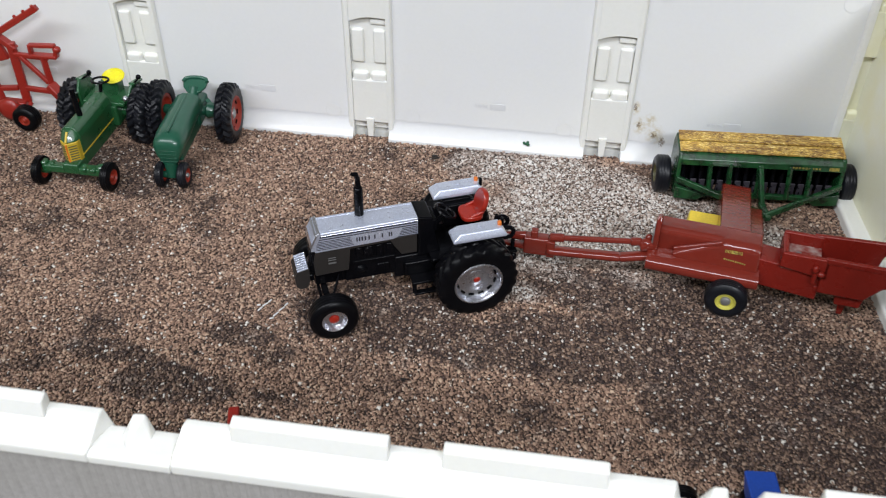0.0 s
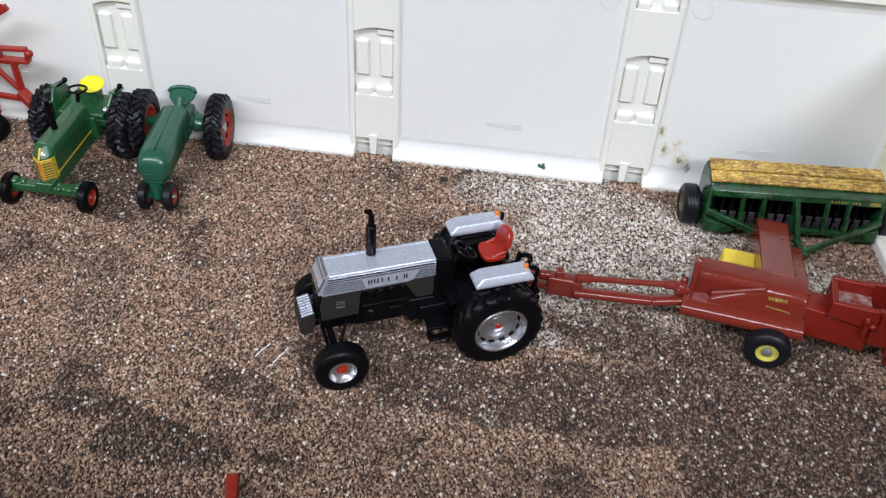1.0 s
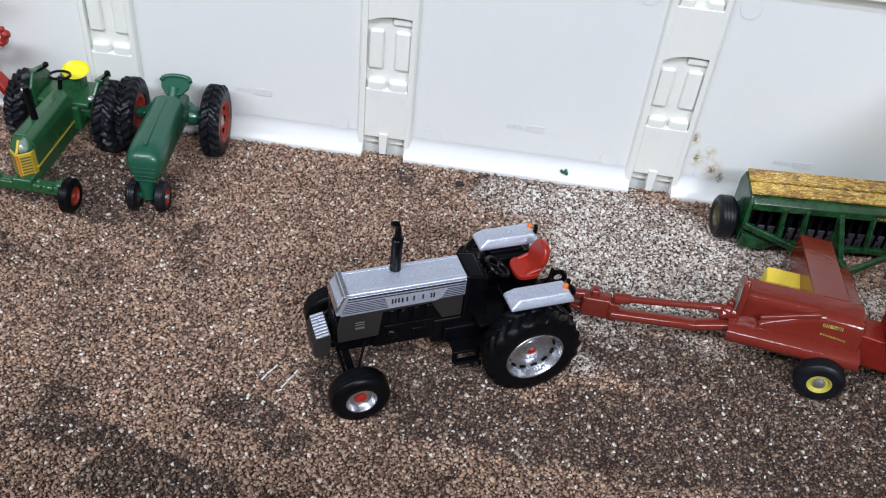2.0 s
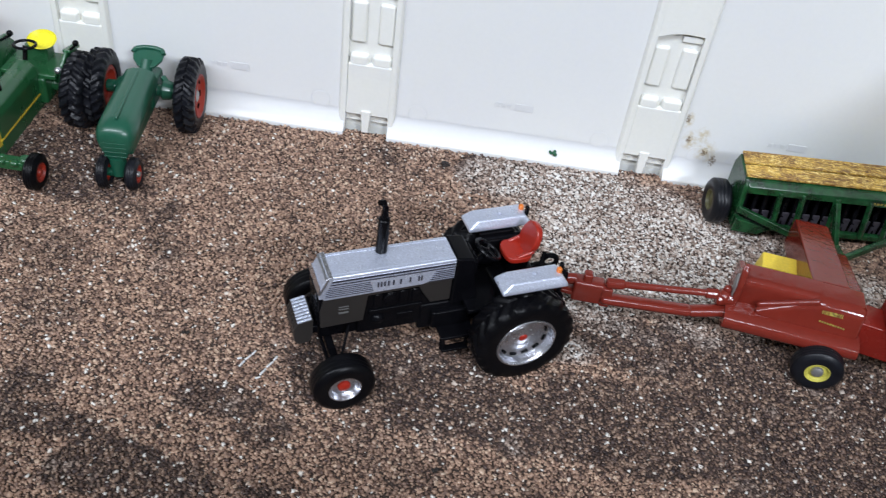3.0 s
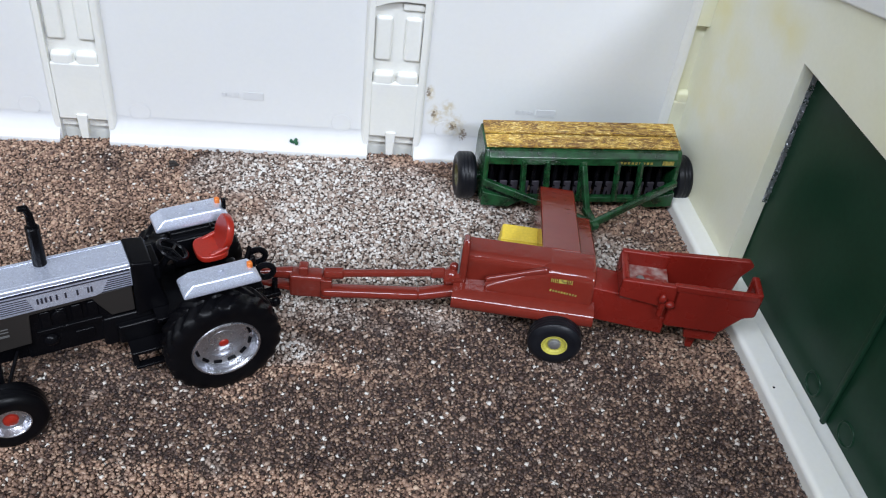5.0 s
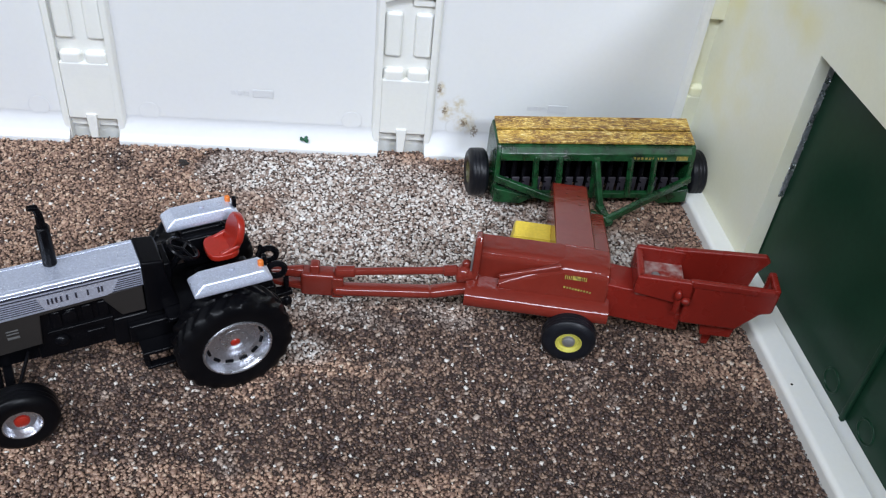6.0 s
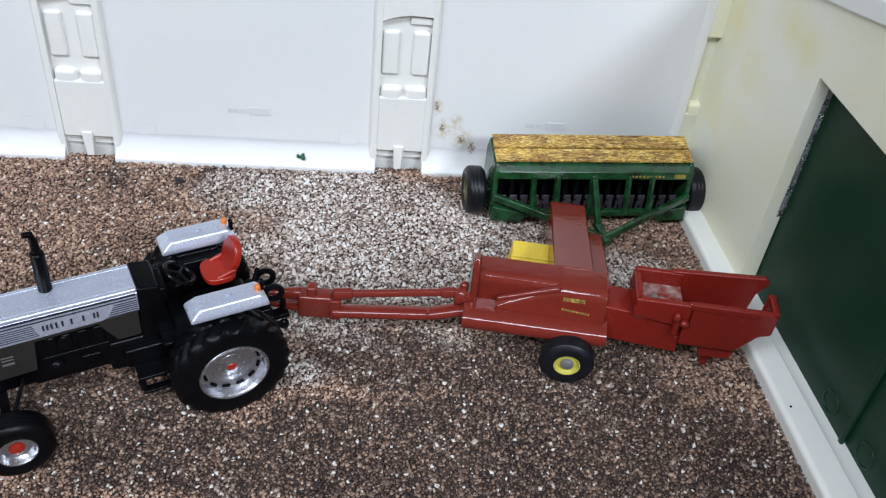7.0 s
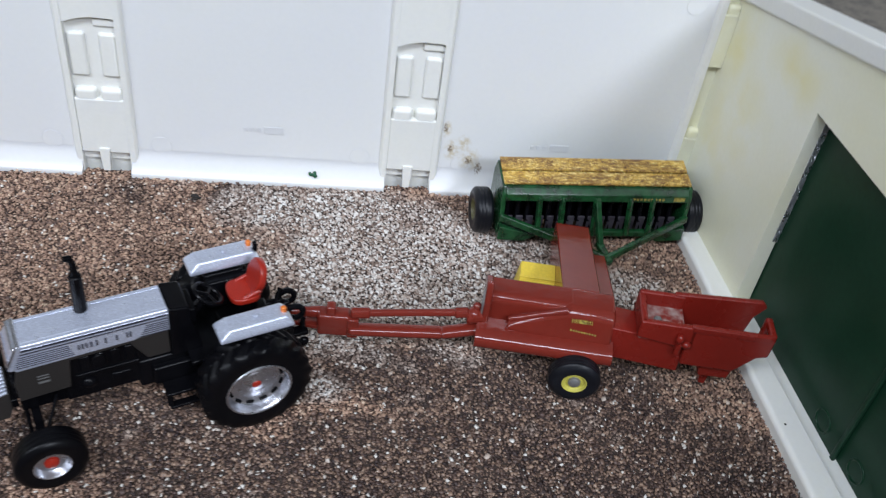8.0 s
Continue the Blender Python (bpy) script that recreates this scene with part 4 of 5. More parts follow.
# ---- red baler ----
def baler():
    t = thing("toy_baler", 124.0, -84.0, 0, -8.5, "glossy red die-cast toy hay baler with yellow wheel and pickup", "baler", "toy farm machines")
    body = B()
    prism(body, [(10.6, 9.0), (10.6, 20.2), (10.9, 21.1), (11.5, 21.75), (12.4, 22.0), (18.0, 22.0), (18.0, 8.0)], "x", -23.6, -3.0, 0.5)
    hull(body, [(-18.6, 7.2, 14.2), (7.8, 7.2, 14.2), (-18.6, 7.7, 16.0), (-3.6, 9.1, 21.2), (7.8, 8.9, 20.4), (-18.6, 10.8, 16.4), (-3.6, 10.9, 22.1), (7.8, 10.9, 21.9),
                (7.8, 18.0, 22.0), (-3.6, 18.0, 22.0), (7.8, 7.4, 9.0), (-18.6, 8.4, 9.0), (7.8, 18.0, 8.0), (-3.6, 18.0, 8.0)], 1.5)
    prism(body, [(12, 9.6), (5.2, 9.6), (4.2, 9.9), (3.7, 10.6), (3.55, 11.5), (3.65, 12.3), (4.0, 13.0), (4.55, 13.5), (5.3, 13.85), (6.4, 14.1), (8.0, 14.3), (12, 14.6)], "x", -26.2, 8.4)
    main = part("body", body, BALER_RED, t)
    part("brace", bar(B(), (-18.6, 9.2, 15.9), (-3.8, 9.9, 21.2), 1.5, 2.4, 0.75), BALER_RED, main)
    plate = prism(B(), [(8.6, 9.6), (8.8, 21.0), (10.0, 24.6), (11.4, 26.4), (12.8, 24.0), (17.6, 22.8), (18.6, 20.6), (18.6, 9.6)], "x", -25.2, -23.4, 0.6)
    part("front_plate", plate, BALER_RED, t)
    part("worn_edge", prism(B(), [(9.4, 13.0), (9.2, 20.6), (10.6, 23.8), (12.4, 22.0), (12.0, 13.0)], "x", -25.6, -25.1, 0.12), GREY_METAL, t, "bare worn edge of the front plate")
    knob = blob(B(), (-27.0, 10.2, 15.4), 2.0, 2.3, 2.1)
    blob(knob, (-26.6, 10.8, 17.6), 1.2, 1.2, 1.2)
    rod(knob, (-29.0, 9.4, 14.6), (-24.0, 10.8, 15.4), 2.0, r=0.5)
    part("gearbox", knob, BALER_RED, t)
    # feeder deck to the far side and the yellow pickup
    deck = B()
    prism(deck, [(17.5, 22.05), (54.6, 13.6), (55.4, 12.8), (55.4, 4.0), (17.5, 6.0)], "x", -5.7, 4.1, 1.1)
    part("feeder", deck, BALER_RED, t)
    part("feeder_shoulder", prism(B(), [(18.0, 20.4), (42.5, 13.8), (43.5, 12.4), (43.5, 4.0), (18.0, 6.0)], "x", 3.7, 8.2, 0.5), BALER_RED, t)
    pick = part("pickup", hull(B(), [(-16.4, 29.6, 5.0), (-15.6, 29.8, 8.6), (-15.2, 31.4, 11.8), (-15.2, 37.0, 12.4), (-16.0, 38.0, 4.0), (-5.5, 29.6, 5.0), (-5.5, 29.8, 8.6), (-5.5, 31.4, 11.8), (-5.5, 37.0, 12.4), (-5.5, 38.0, 4.0)], 0.5), YELLOW, t, "yellow plastic pickup guard")
    for k in range(7):
        f = k / 6
        y, z = (29.65 + 0.15 * f * 2, 5.6 + 2.6 * f * 2) if f < 0.5 else (29.9 + 1.5 * (f - 0.5) * 2, 8.4 + 3.2 * (f - 0.5) * 2)
        part("slat", box(B(), -15.4, -5.6, y - 0.3, y + 0.5, z - 0.28, z + 0.28, 0.15), YELLOW, pick)
    # drawbar and shaft
    shaft = rod(B(), (-27.6, 10.0, 16.0), (-55.5, 5.4, 14.6), 1.0, r=0.2)
    rod(shaft, (-28.6, 9.8, 16.0), (-32.0, 9.2, 15.8), 1.45, r=0.3)
    rod(shaft, (-52.8, 5.9, 14.7), (-57.5, 5.1, 14.5), 1.5, r=0.3)
    part("drive_shaft", shaft, BALER_RED, t)
    draw = B()
    bar(draw, (-25.0, 8.6, 12.2), (-35.0, 6.8, 10.4), 2.6, 3.8, 1.2, "X")
    bar(draw, (-34.0, 7.0, 10.5), (-58.0, 4.0, 9.8), 2.6, 3.8, 1.2, "X")
    part("drawbar", draw, BALER_RED, t)
    tip = B()
    m = pose(0, 0, 0, 0, 0, 6)
    box(tip, -65.0, -56.6, 9.6, 14.0, 7.2, 14.0, 0.9, m)
    box(tip, -62.8, -60.4, 10.2, 13.2, 13.6, 16.4, 0.6, m)
    box(tip, -57.4, -54.6, 9.2, 12.4, 7.4, 13.6, 0.4, m)
    prism(tip, [(-64.6, 10.0), (-64.6, 13.6), (-72.5, 12.6), (-72.5, 11.4)], "z", 8.8, 10.0, 0.25, m)
    rod(tip, m @ Vector((-64.4, 12.4, 12.8)), m @ Vector((-74.0, 12.0, 12.4)), 1.7, 0.8)
    part("hitch_block", tip, BALER_RED, t)
    # wheel
    wheel(t, "wheel", 0.1, -0.3, 6.4, -1, 6.6, 4.6, 3.2, RIM_YELLOW, RUBBER_OLD, 0, GREY_METAL, 1.5, 0.8, 0, "grey axle end", "smooth black tyre")
    part("axle", rod(B(), (0, 1, 6.7), (0, 10, 8.2), 1.1), BALER_RED, t)
    # bale chute of a brighter plastic
    link = prism(B(), [(7.0, 9.0), (26.5, 7.0), (26.5, 17.0), (7.0, 19.0)], "y", 8.6, 17.0, 0.4)
    part("bale_case", link, CHUTE_RED, t)
    collar = B()
    hull(collar, [(13.4, 7.2, 18.6), (13.4, 7.2, 24.0), (13.4, 8.9, 24.0), (13.4, 8.9, 18.6), (27.6, 7.2, 16.4), (27.6, 7.2, 24.0), (27.6, 8.9, 24.0), (27.6, 8.9, 16.4)], 0.5)
    box(collar, 13.4, 15.2, 7.4, 18.6, 18.2, 24.0, 0.6)
    box(collar, 13.6, 25.6, 17.4, 19.0, 15.6, 24.6, 0.6)
    part("collar", collar, CHUTE_RED, t)
    part("collar_floor", box(B(), 14.0, 25.5, 8.4, 18.2, 17.0, 20.6, 0.4), DUSTY_RED, t, "red floor under pale dust")
    part("screw", lathe(B(), [(0, 0.5), (0.8, 0.4), (1.1, 0)], Matrix.Translation((18.6, 12.6, 20.6)), 18), GREY_METAL, t, "small steel screw head")
    part("far_side", prism(B(), [(22.5, 15.0), (22.5, 25.0), (44.6, 26.4), (46.0, 24.8), (43.6, 21.0), (42.4, 13.0)], "y", 17.6, 19.2, 0.5), CHUTE_RED, t)
    near = prism(B(), [(26.0, 11.0), (25.6, 24.6), (45.8, 24.8), (46.8, 23.6), (46.6, 17.6), (44.0, 16.8), (39.6, 11.0)], "y", 7.2, 8.8, 0.75)
    box(near, 26.2, 45.4, 6.9, 7.6, 22.9, 24.7, 0.3)
    part("near_side", near, CHUTE_RED, t)
    part("chute_floor", box(B(), 25.0, 41.0, 8.4, 18.0, 11.0, 12.6, 0.3), CHUTE_RED, t)
    loop = box(B(), 45.2, 46.8, 7.6, 14.6, 22.8, 24.8, 0.5)
    box(loop, 45.0, 46.6, 13.0, 14.8, 16.0, 24.6, 0.5)
    part("end_loop", loop, CHUTE_RED, t)
    foot = prism(B(), [(31.6, 11.4), (32.4, 6.4), (39.8, 6.6), (40.6, 11.4)], "y", 9.0, 17.0, 0.4)
    prism(foot, [(34.0, 7.0), (34.8, 0.0), (36.4, 0.0), (37.2, 7.0)], "y", 12.5, 14.5, 0.3)
    part("stand", foot, CHUTE_RED, t)
    pin = blob(B(), (23.6, 6.6, 20.4), 1.0, 1.0, 1.5)
    blob(pin, (25.6, 6.4, 19.0), 1.2, 1.0, 1.0)
    rod(pin, (24.0, 6.8, 19.0), (24.0, 6.9, 15.2), 0.8)
    part("pin", pin, CHUTE_RED, t)
    # faded yellow decals, as bars
    m = pose(-0.4, 8.55, 19.6, -15)
    for k in range(12):
        solid = 4 <= k < 8
        part("decal_bar", box(B(), -2.6 + k * 0.45, -2.6 + k * 0.45 + (0.45 if solid else 0.22), -0.1, 0.05, -0.5, 0.5, 0, m), DECAL_YELLOW, main)
    m = pose(0.6, 7.75, 16.7, -15, 7, 0)
    for k in range(10):
        part("decal_bar", box(B(), -3.6 + k * 0.7, -3.2 + k * 0.7, -0.1, 0.06, -0.22, 0.22, 0, m), DECAL_YELLOW, main)
    return t


# ---- seed drill ----
def seed_drill():
    t = thing("toy_seed_drill", 139.6, -13.5, 0, 3.9, "green die-cast toy seed drill with brushed gold lid", "seed drill", "toy farm machines")
    outline = [(-7.6, 3.0), (-8.0, 11.0), (-7.2, 17.4), (-5.8, 19.8), (4.4, 21.8), (6.6, 17.6), (6.6, 5.0), (3.4, 3.0)]
    for a, b in ((-29.4, -27.9), (27.9, 29.4)):
        part("end_plate", prism(B(), outline, "x", a, b, 0.4), DRILL_GREEN, t)
    hop = prism(B(), [(-6.6, 16.6), (-5.6, 19.5), (4.2, 21.5), (6.4, 17.6), (6.4, 9.0), (2.4, 10.0), (-1.0, 16.0)], "x", -28, 28, 0.3)
    part("hopper", hop, DRILL_GREEN, t)
    for ya, za, yb, zb in ((-5.2, 19.85, -0.75, 20.80), (0.0, 20.95, 4.7, 21.95)):
        part("lid_board", prism(B(), [(ya, za), (ya, za + 0.8), (yb, zb + 0.8), (yb, zb)], "x", -28.9, 28.9, 0.2), LID, t, "brown lid board brushed with gold paint, highlights painted in")
    rail = prism(B(), [(-7.9, 15.8), (-7.6, 18.0), (-6.0, 19.6), (-5.4, 19.4), (-6.2, 15.8)], "x", -28.2, 28.2, 0.3)
    part("upper_rail", rail, DRILL_GREEN, t)
    low = box(B(), -28.6, 28.6, -8.4, -6.6, 2.8, 4.8, 0.4)
    for s in (-1, 1):
        prism(low, [(s * 29.2, 2.4), (s * 29.2, 7.4), (s * 24.0, 6.0), (s * 17.5, 4.0), (s * 21.0, 1.8)], "y", -9.6, -7.0, 0.4)
    part("lower_rail", low, DRILL_GREEN, t)
    for x, w in ((-18.0, 1.5), (-11.0, 1.5), (-0.4, 2.2), (10.0, 1.5), (17.0, 1.5)):
        part("post", bar(B(), (x, -7.4, 17.2), (x + 0.9, -9.2, 4.2), w, 1.5, 0.4), DRILL_GREEN, t)
    part("back_plate", box(B(), -27.9, 27.9, 0.6, 1.6, 2.0, 16.0, 0.2), BLACK, t)
    random.seed(9)
    for k in range(17):
        x = -25.8 + k * 3.22
        disc = B()
        lathe(disc, [(0, 0.35), (3.0, 0.2), (3.3, 0.0), (3.0, -0.2), (0, -0.35)], Matrix.Translation((x, -3.2, 3.2)) @ pose(0, 0, 0, 0, 90, random.uniform(-8, 8)), 20)
        bar(disc, (x + 0.7, -3.0, 4.0), (x + 0.7, 0.5, 14.0), 0.8, 1.1, 0.2)
        rod(disc, (x - 0.6, -5.0, 6.5), (x - 0.4, -2.5, 15.5), 0.75)
        opener = part("seed_opener", disc, BLACK, t)
        part("covering_blade", box(B(), x - 0.9, x + 1.3, -5.6, -5.0, 1.6, 8.4, 0.25), DARK_METAL, opener, "dull purple-grey blade")
    for x in (-26.5, 26.5):
        part("tongue_bar", bar(B(), (x * 1.1, -8.2, 10.2), (1.8, -20.2, 4.4), 1.5, 2.2, 0.35), DRILL_GREEN, t)
    mid = bar(B(), (-0.4, -8.0, 16.0), (1.0, -15.0, 5.4), 1.7, 1.9, 0.35)
    bar(mid, (0.8, -14.0, 5.2), (2.4, -22.0, 4.0), 2.2, 2.0, 0.4)
    part("tongue", mid, DRILL_GREEN, t)
    for s in (-1, 1):
        tagged(wheel(t, "wheel", 0, 0, 0, 1, 7.0, 5.2, 3.4, RIM_OLIVE, RUBBER_OLD, 0, None, 1.2, 0.8, 0, "", "shiny black ribbed tyre"))
        w = t.children[-1]
        w.matrix_local = Matrix.Translation((s * (35.6 if s > 0 else 35.8) * MM, -0.6 * MM, 6.8 * MM)) @ pose(0, 0, 0, 0, 0, -90 * s)
        part("axle", rod(B(), (s * 28.5, -0.6, 6.8), (s * 33, -0.6, 6.8), 1.3), DRILL_GREEN, t)
    for k in range(9):
        part("decal_bar", box(B(), 10.5 + k * 1.15, 11.2 + k * 1.15, -7.85, -7.6, 16.5, 17.2), DECAL_YELLOW, t)
    part("decal_bar", box(B(), 23.4, 26.8, -7.85, -7.6, 16.3, 17.6), DECAL_YELLOW, t)
    return t


# ---- two green row-crop tractors by the wall ----
def green_tractor_wide():
    t = thing("toy_tractor", -107.4, -14.0, 0, -90.4, "green die-cast toy tractor with yellow seat, grille and wide front axle", "tractor", "toy farm machines")
    hood = prism(B(), [(-4.0, 11.0), (-4.4, 18.6), (-3.6, 21.0), (-1.8, 22.6), (1.8, 22.6), (3.6, 21.0), (4.4, 18.6), (4.0, 11.0)], "x", 5.0, 31.0, 0.6)
    hull(hood, [(30.5, y, z) for y, z in ((-4.3, 18.0), (4.3, 18.0), (-3.4, 20.8), (3.4, 20.8), (-1.8, 22.4), (1.8, 22.4))] + [(33.0, -3.6, 18.0), (33.0, 3.6, 18.0), (35.0, 0.6, 18.0), (35.0, -0.6, 18.0), (33.4, 0, 20.6)], 0.5)
    hood.transform(Matrix.Translation((0, -0.3, 0)) @ Matrix.Diagonal((1, 0.88, 1, 1)))
    h = part("hood", hood, GREEN, t, "", 60)
    part("nose_strip", bar(B(), (32.4, -0.3, 21.5), (35.0, -0.3, 18.3), 0.8, 0.5, 0.15), GRILLE_YELLOW, h, "yellow strip on the nose")
    grille = prism(B(), [(30.0, -3.9), (33.0, -3.7), (35.2, -0.5), (35.2, 0.5), (33.0, 3.7), (30.0, 3.9)], "z", 9.4, 18.0, 0.35)
    grille.transform(Matrix.Translation((0, -0.3, 0)) @ Matrix.Diagonal((1, 0.88, 1, 1)))
    part("grille", grille, GRILLE_YELLOW, t, "dull yellow pointed grille with dark bars")
    for s in (-1, 1):
        for k in range(7):
            z = 10.5 + k * 1.02
            part("grille_bar", bar(B(), (33.15, 3.04 * s - 0.3, z), (35.1, 0.66 * s - 0.3, z), 0.4, 0.4, 0.1), RIM_OLIVE, t)
    part("grille_bar", box(B(), 34.9, 35.5, -0.6, 0.0, 9.7, 17.8, 0.15), AMBER, t, "orange centre strip")
    for s in (-1, 1):
        part("stripe", box(B(), 6.0, 31.5, min(3.4 * s, 3.8 * s) - 0.3, max(3.4 * s, 3.8 * s) - 0.3, 11.5, 11.85), GRILLE_YELLOW, h, "thin yellow stripe")
    body = box(B(), -8.0, 31.0, -3.4, 3.4, 6.5, 12.0, 0.7)
    box(body, -8.0, 6.0, -5.4, 5.4, 8.0, 17.0, 1.0)
    box(body, -8.5, 5.0, -8.4, 8.4, 16.4, 18.0, 0.5)
    rod(body, (0, -13, 12.2), (0, 13, 12.2), 2.3, r=0.3)
    part("chassis", body, GREEN, t)
    for s in (-1, 1):
        fen = prism(B(), [(-8.0, 14.0), (-8.4, 20.0), (-5.4, 23.8), (0.2, 24.4), (3.8, 21.0), (4.4, 14.0)], "y", -0.6, 0.6, 0.4, Matrix.Translation((0, 9.6 * s, 0)) @ pose(0, 0, 17, -9 * s) @ Matrix.Translation((0, 0, -17)))
        bar(fen, (-7.4, 10.6 * s, 22.2), (0.0, 10.8 * s, 24.2), 2.4, 0.9, 0.3)
        part("fender", fen, GREEN, t)
        top = 6.4 if s < 0 else 13.6
        lamp = rod(B(), (-1.0, 10.6 * s, 23.4), (-1.2, top * s, 26.2), 0.4)
        blob(lamp, (-1.2, top * s, 26.8), 1.0, 1.0, 1.0)
        part("fender_lamp", lamp, BLACK, t)
        head = blob(B(), (6.8, 10.8 * s, 21.6), 1.2, 1.1, 1.1)
        rod(head, (6.6, 10.7 * s, 21.6), (2.6, 10.0 * s, 20.0), 0.4)
        part("headlamp", head, CHROME, t, "small chrome headlamp")
    pipe = rod(B(), (22.2, 0.2, 21.4), (21.6, -0.9, 33.0), 1.1, 0.95)
    part("exhaust", pipe, BLACK, t)
    part("steering_wheel", rod(ring(B(), (3.0, 0, 26.4), (-0.12, 0, 1.0), 3.1, 0.45, 26, 8), (3.0, 0, 26.0), (5.4, 0, 20.0), 0.7), BLACK, t)
    bowl = lathe(B(), [(0, 0.2), (2.6, 0.3), (4.0, 1.1), (4.5, 1.9), (4.2, 2.1), (3.4, 1.3), (0, 0.8)], Matrix.Translation((-4.6, 1.8, 23.0)) @ pose(0, 0, 0, 0, 22, 0) @ Matrix.Diagonal((0.85, 1.0, 1, 1)), 30)
    part("seat", bowl, SEAT_YELLOW, t, "bright yellow pan seat")
    part("seat_post", box(B(), -7.6, -2.4, -3.4, 3.4, 16.5, 23.2, 0.6), GREEN, t)
    front = box(B(), 33.0, 36.6, -12.0, 12.0, 5.6, 8.8, 0.8)
    box(front, 30.0, 37.0, -3.2, 3.2, 6.0, 10.4, 0.9)
    random.seed(21)
    for k in range(12):
        blob(front, (34.8 + random.uniform(-1.2, 1.4), random.uniform(-10.5, 10.5), 8.0 + random.uniform(-0.8, 0.7)), random.uniform(0.8, 1.5), random.uniform(1.0, 2.0), random.uniform(0.7, 1.2), 2)
    for s in (-1, 1):
        rod(front, (34.8, 11.0 * s, 5.0), (34.8, 11.0 * s, 9.8), 1.7, r=0.4)
        rod(front, (34.8, 10.0 * s, 5.2), (34.8, 13.0 * s, 5.2), 1.0)
    part("front_axle", front, GREEN, t)
    for s in (-1, 1):
        wheel(t, "rear_wheel", 0, 17.6 * s, 11.4, s, 11.7, 6.8, 7.0, RIM_RED, RUBBER_OLD, 22, GREY_METAL, 1.5, 1.8, 8, "", "black chevron-lug rear tyre", 1.1, 1.5, 0.5)
        wheel(t, "front_wheel", 34.8, 15.1 * s, 5.2, s, 5.4, 3.6, 2.9, RIM_RED, RUBBER, 0, RIM_RED, 1.0, 0.7, 0, "", "black front tyre")
    return t


def green_tractor_narrow():
    t = thing("toy_tractor", -75.0, -9.8, 0, -85.5, "plain green die-cast toy tractor with close-set front wheels", "tractor", "toy farm machines")
    bm = B()
    stations = ((4.0, 5.0, 22.0, 9.0), (18.0, 5.5, 21.6, 8.0), (28.0, 5.8, 20.9, 8.0), (31.8, 5.6, 20.3, 7.4), (33.5, 5.0, 19.3, 7.4), (34.3, 3.9, 17.6, 8.0))
    rings = []
    for x, w, top, bot in stations:
        h = top - bot
        pts = [(-w * 0.28, bot), (-w * 0.9, bot + h * 0.5), (-w, bot + h * 0.76), (-w * 0.8, bot + h * 0.93), (-w * 0.35, top), (w * 0.35, top), (w * 0.8, bot + h * 0.93), (w, bot + h * 0.76), (w * 0.9, bot + h * 0.5), (w * 0.28, bot)]
        rings.append([bm.verts.new((x, y, z)) for y, z in pts])
    for a, b in zip(rings, rings[1:]):
        for k in range(10):
            bm.faces.new((a[k], a[(k + 1) % 10], b[(k + 1) % 10], b[k]))
    bm.faces.new(rings[0])
    bm.faces.new(rings[-1][::-1])
    bmesh.ops.recalc_face_normals(bm, faces=bm.faces[:])
    hood = part("hood", bm, GREEN_BLUE, t, "smooth rounded hood", 70, False)
    for k in range(4):
        part("grille_rib", box(B(), 32.0, 34.4, -3.2, 3.2, 10.8 + k * 1.5, 11.05 + k * 1.5, 0.1), GREEN_BLUE, hood)
    part("hood_ridge", box(B(), 5.0, 29.5, -0.5, 0.5, 20.6, 21.9, 0.35, pose(0, 0, 0, 0, 1.6, 0) @ Matrix.Translation((0, 0, 0.5))), GREEN_BLUE, hood)
    body = box(B(), -8.0, 28.0, -3.0, 3.0, 7.0, 12.0, 0.8)
    box(body, -8.0, 6.0, -3.8, 3.8, 8.0, 16.2, 1.4)
    rod(body, (0, -12, 12.2), (0, 12, 12.2), 2.0, r=0.4)
    for s in (-1, 1):
        rod(body, (0, 5.2 * s, 12.6), (0, 8.6 * s, 12.4), 3.4, 2.8, r=0.5)
    for s in (-1, 1):
        bar(body, (-2.0, 5.0 * s, 16.0), (2.0, 9.5 * s, 13.0), 1.6, 1.2, 0.3)
    rod(body, (33.0, 0, 4.0), (32.6, 0, 10.0), 2.1, 2.5)
    rod(body, (33.2, -4.0, 4.5), (33.2, 4.0, 4.5), 1.3)
    part("chassis", body, GREEN_BLUE, t)
    tilt = Matrix.Translation((-4.4, 0.3, 20.4)) @ pose(0, 0, 0, 0, 26, 0)
    shovel = [(3.0, -2.6), (3.4, -1.6), (3.4, 1.6), (3.0, 2.6), (0.6, 4.4), (-1.8, 4.8), (-3.2, 4.0), (-3.6, 2.0), (-3.6, -2.0), (-3.2, -4.0), (-1.8, -4.8), (0.6, -4.4)]
    seat = prism(B(), shovel, "z", -0.5, 0.5, 0.35, tilt)
    rim = [(-1.6, -4.7), (-3.0, -4.0), (-3.6, -2.0), (-3.7, 0.0), (-3.6, 2.0), (-3.0, 4.0), (-1.6, 4.7)]
    for p, q in zip(rim, rim[1:]):
        rod(seat, tilt @ Vector((*p, 0.6)), tilt @ Vector((*q, 0.6)), 0.75)
    part("seat", seat, GREEN_BLUE, t)
    part("seat_post", rod(B(), (1.2, 0, 14.8), (-3.8, 0.2, 20.2), 2.4, 1.8), GREEN_BLUE, t)
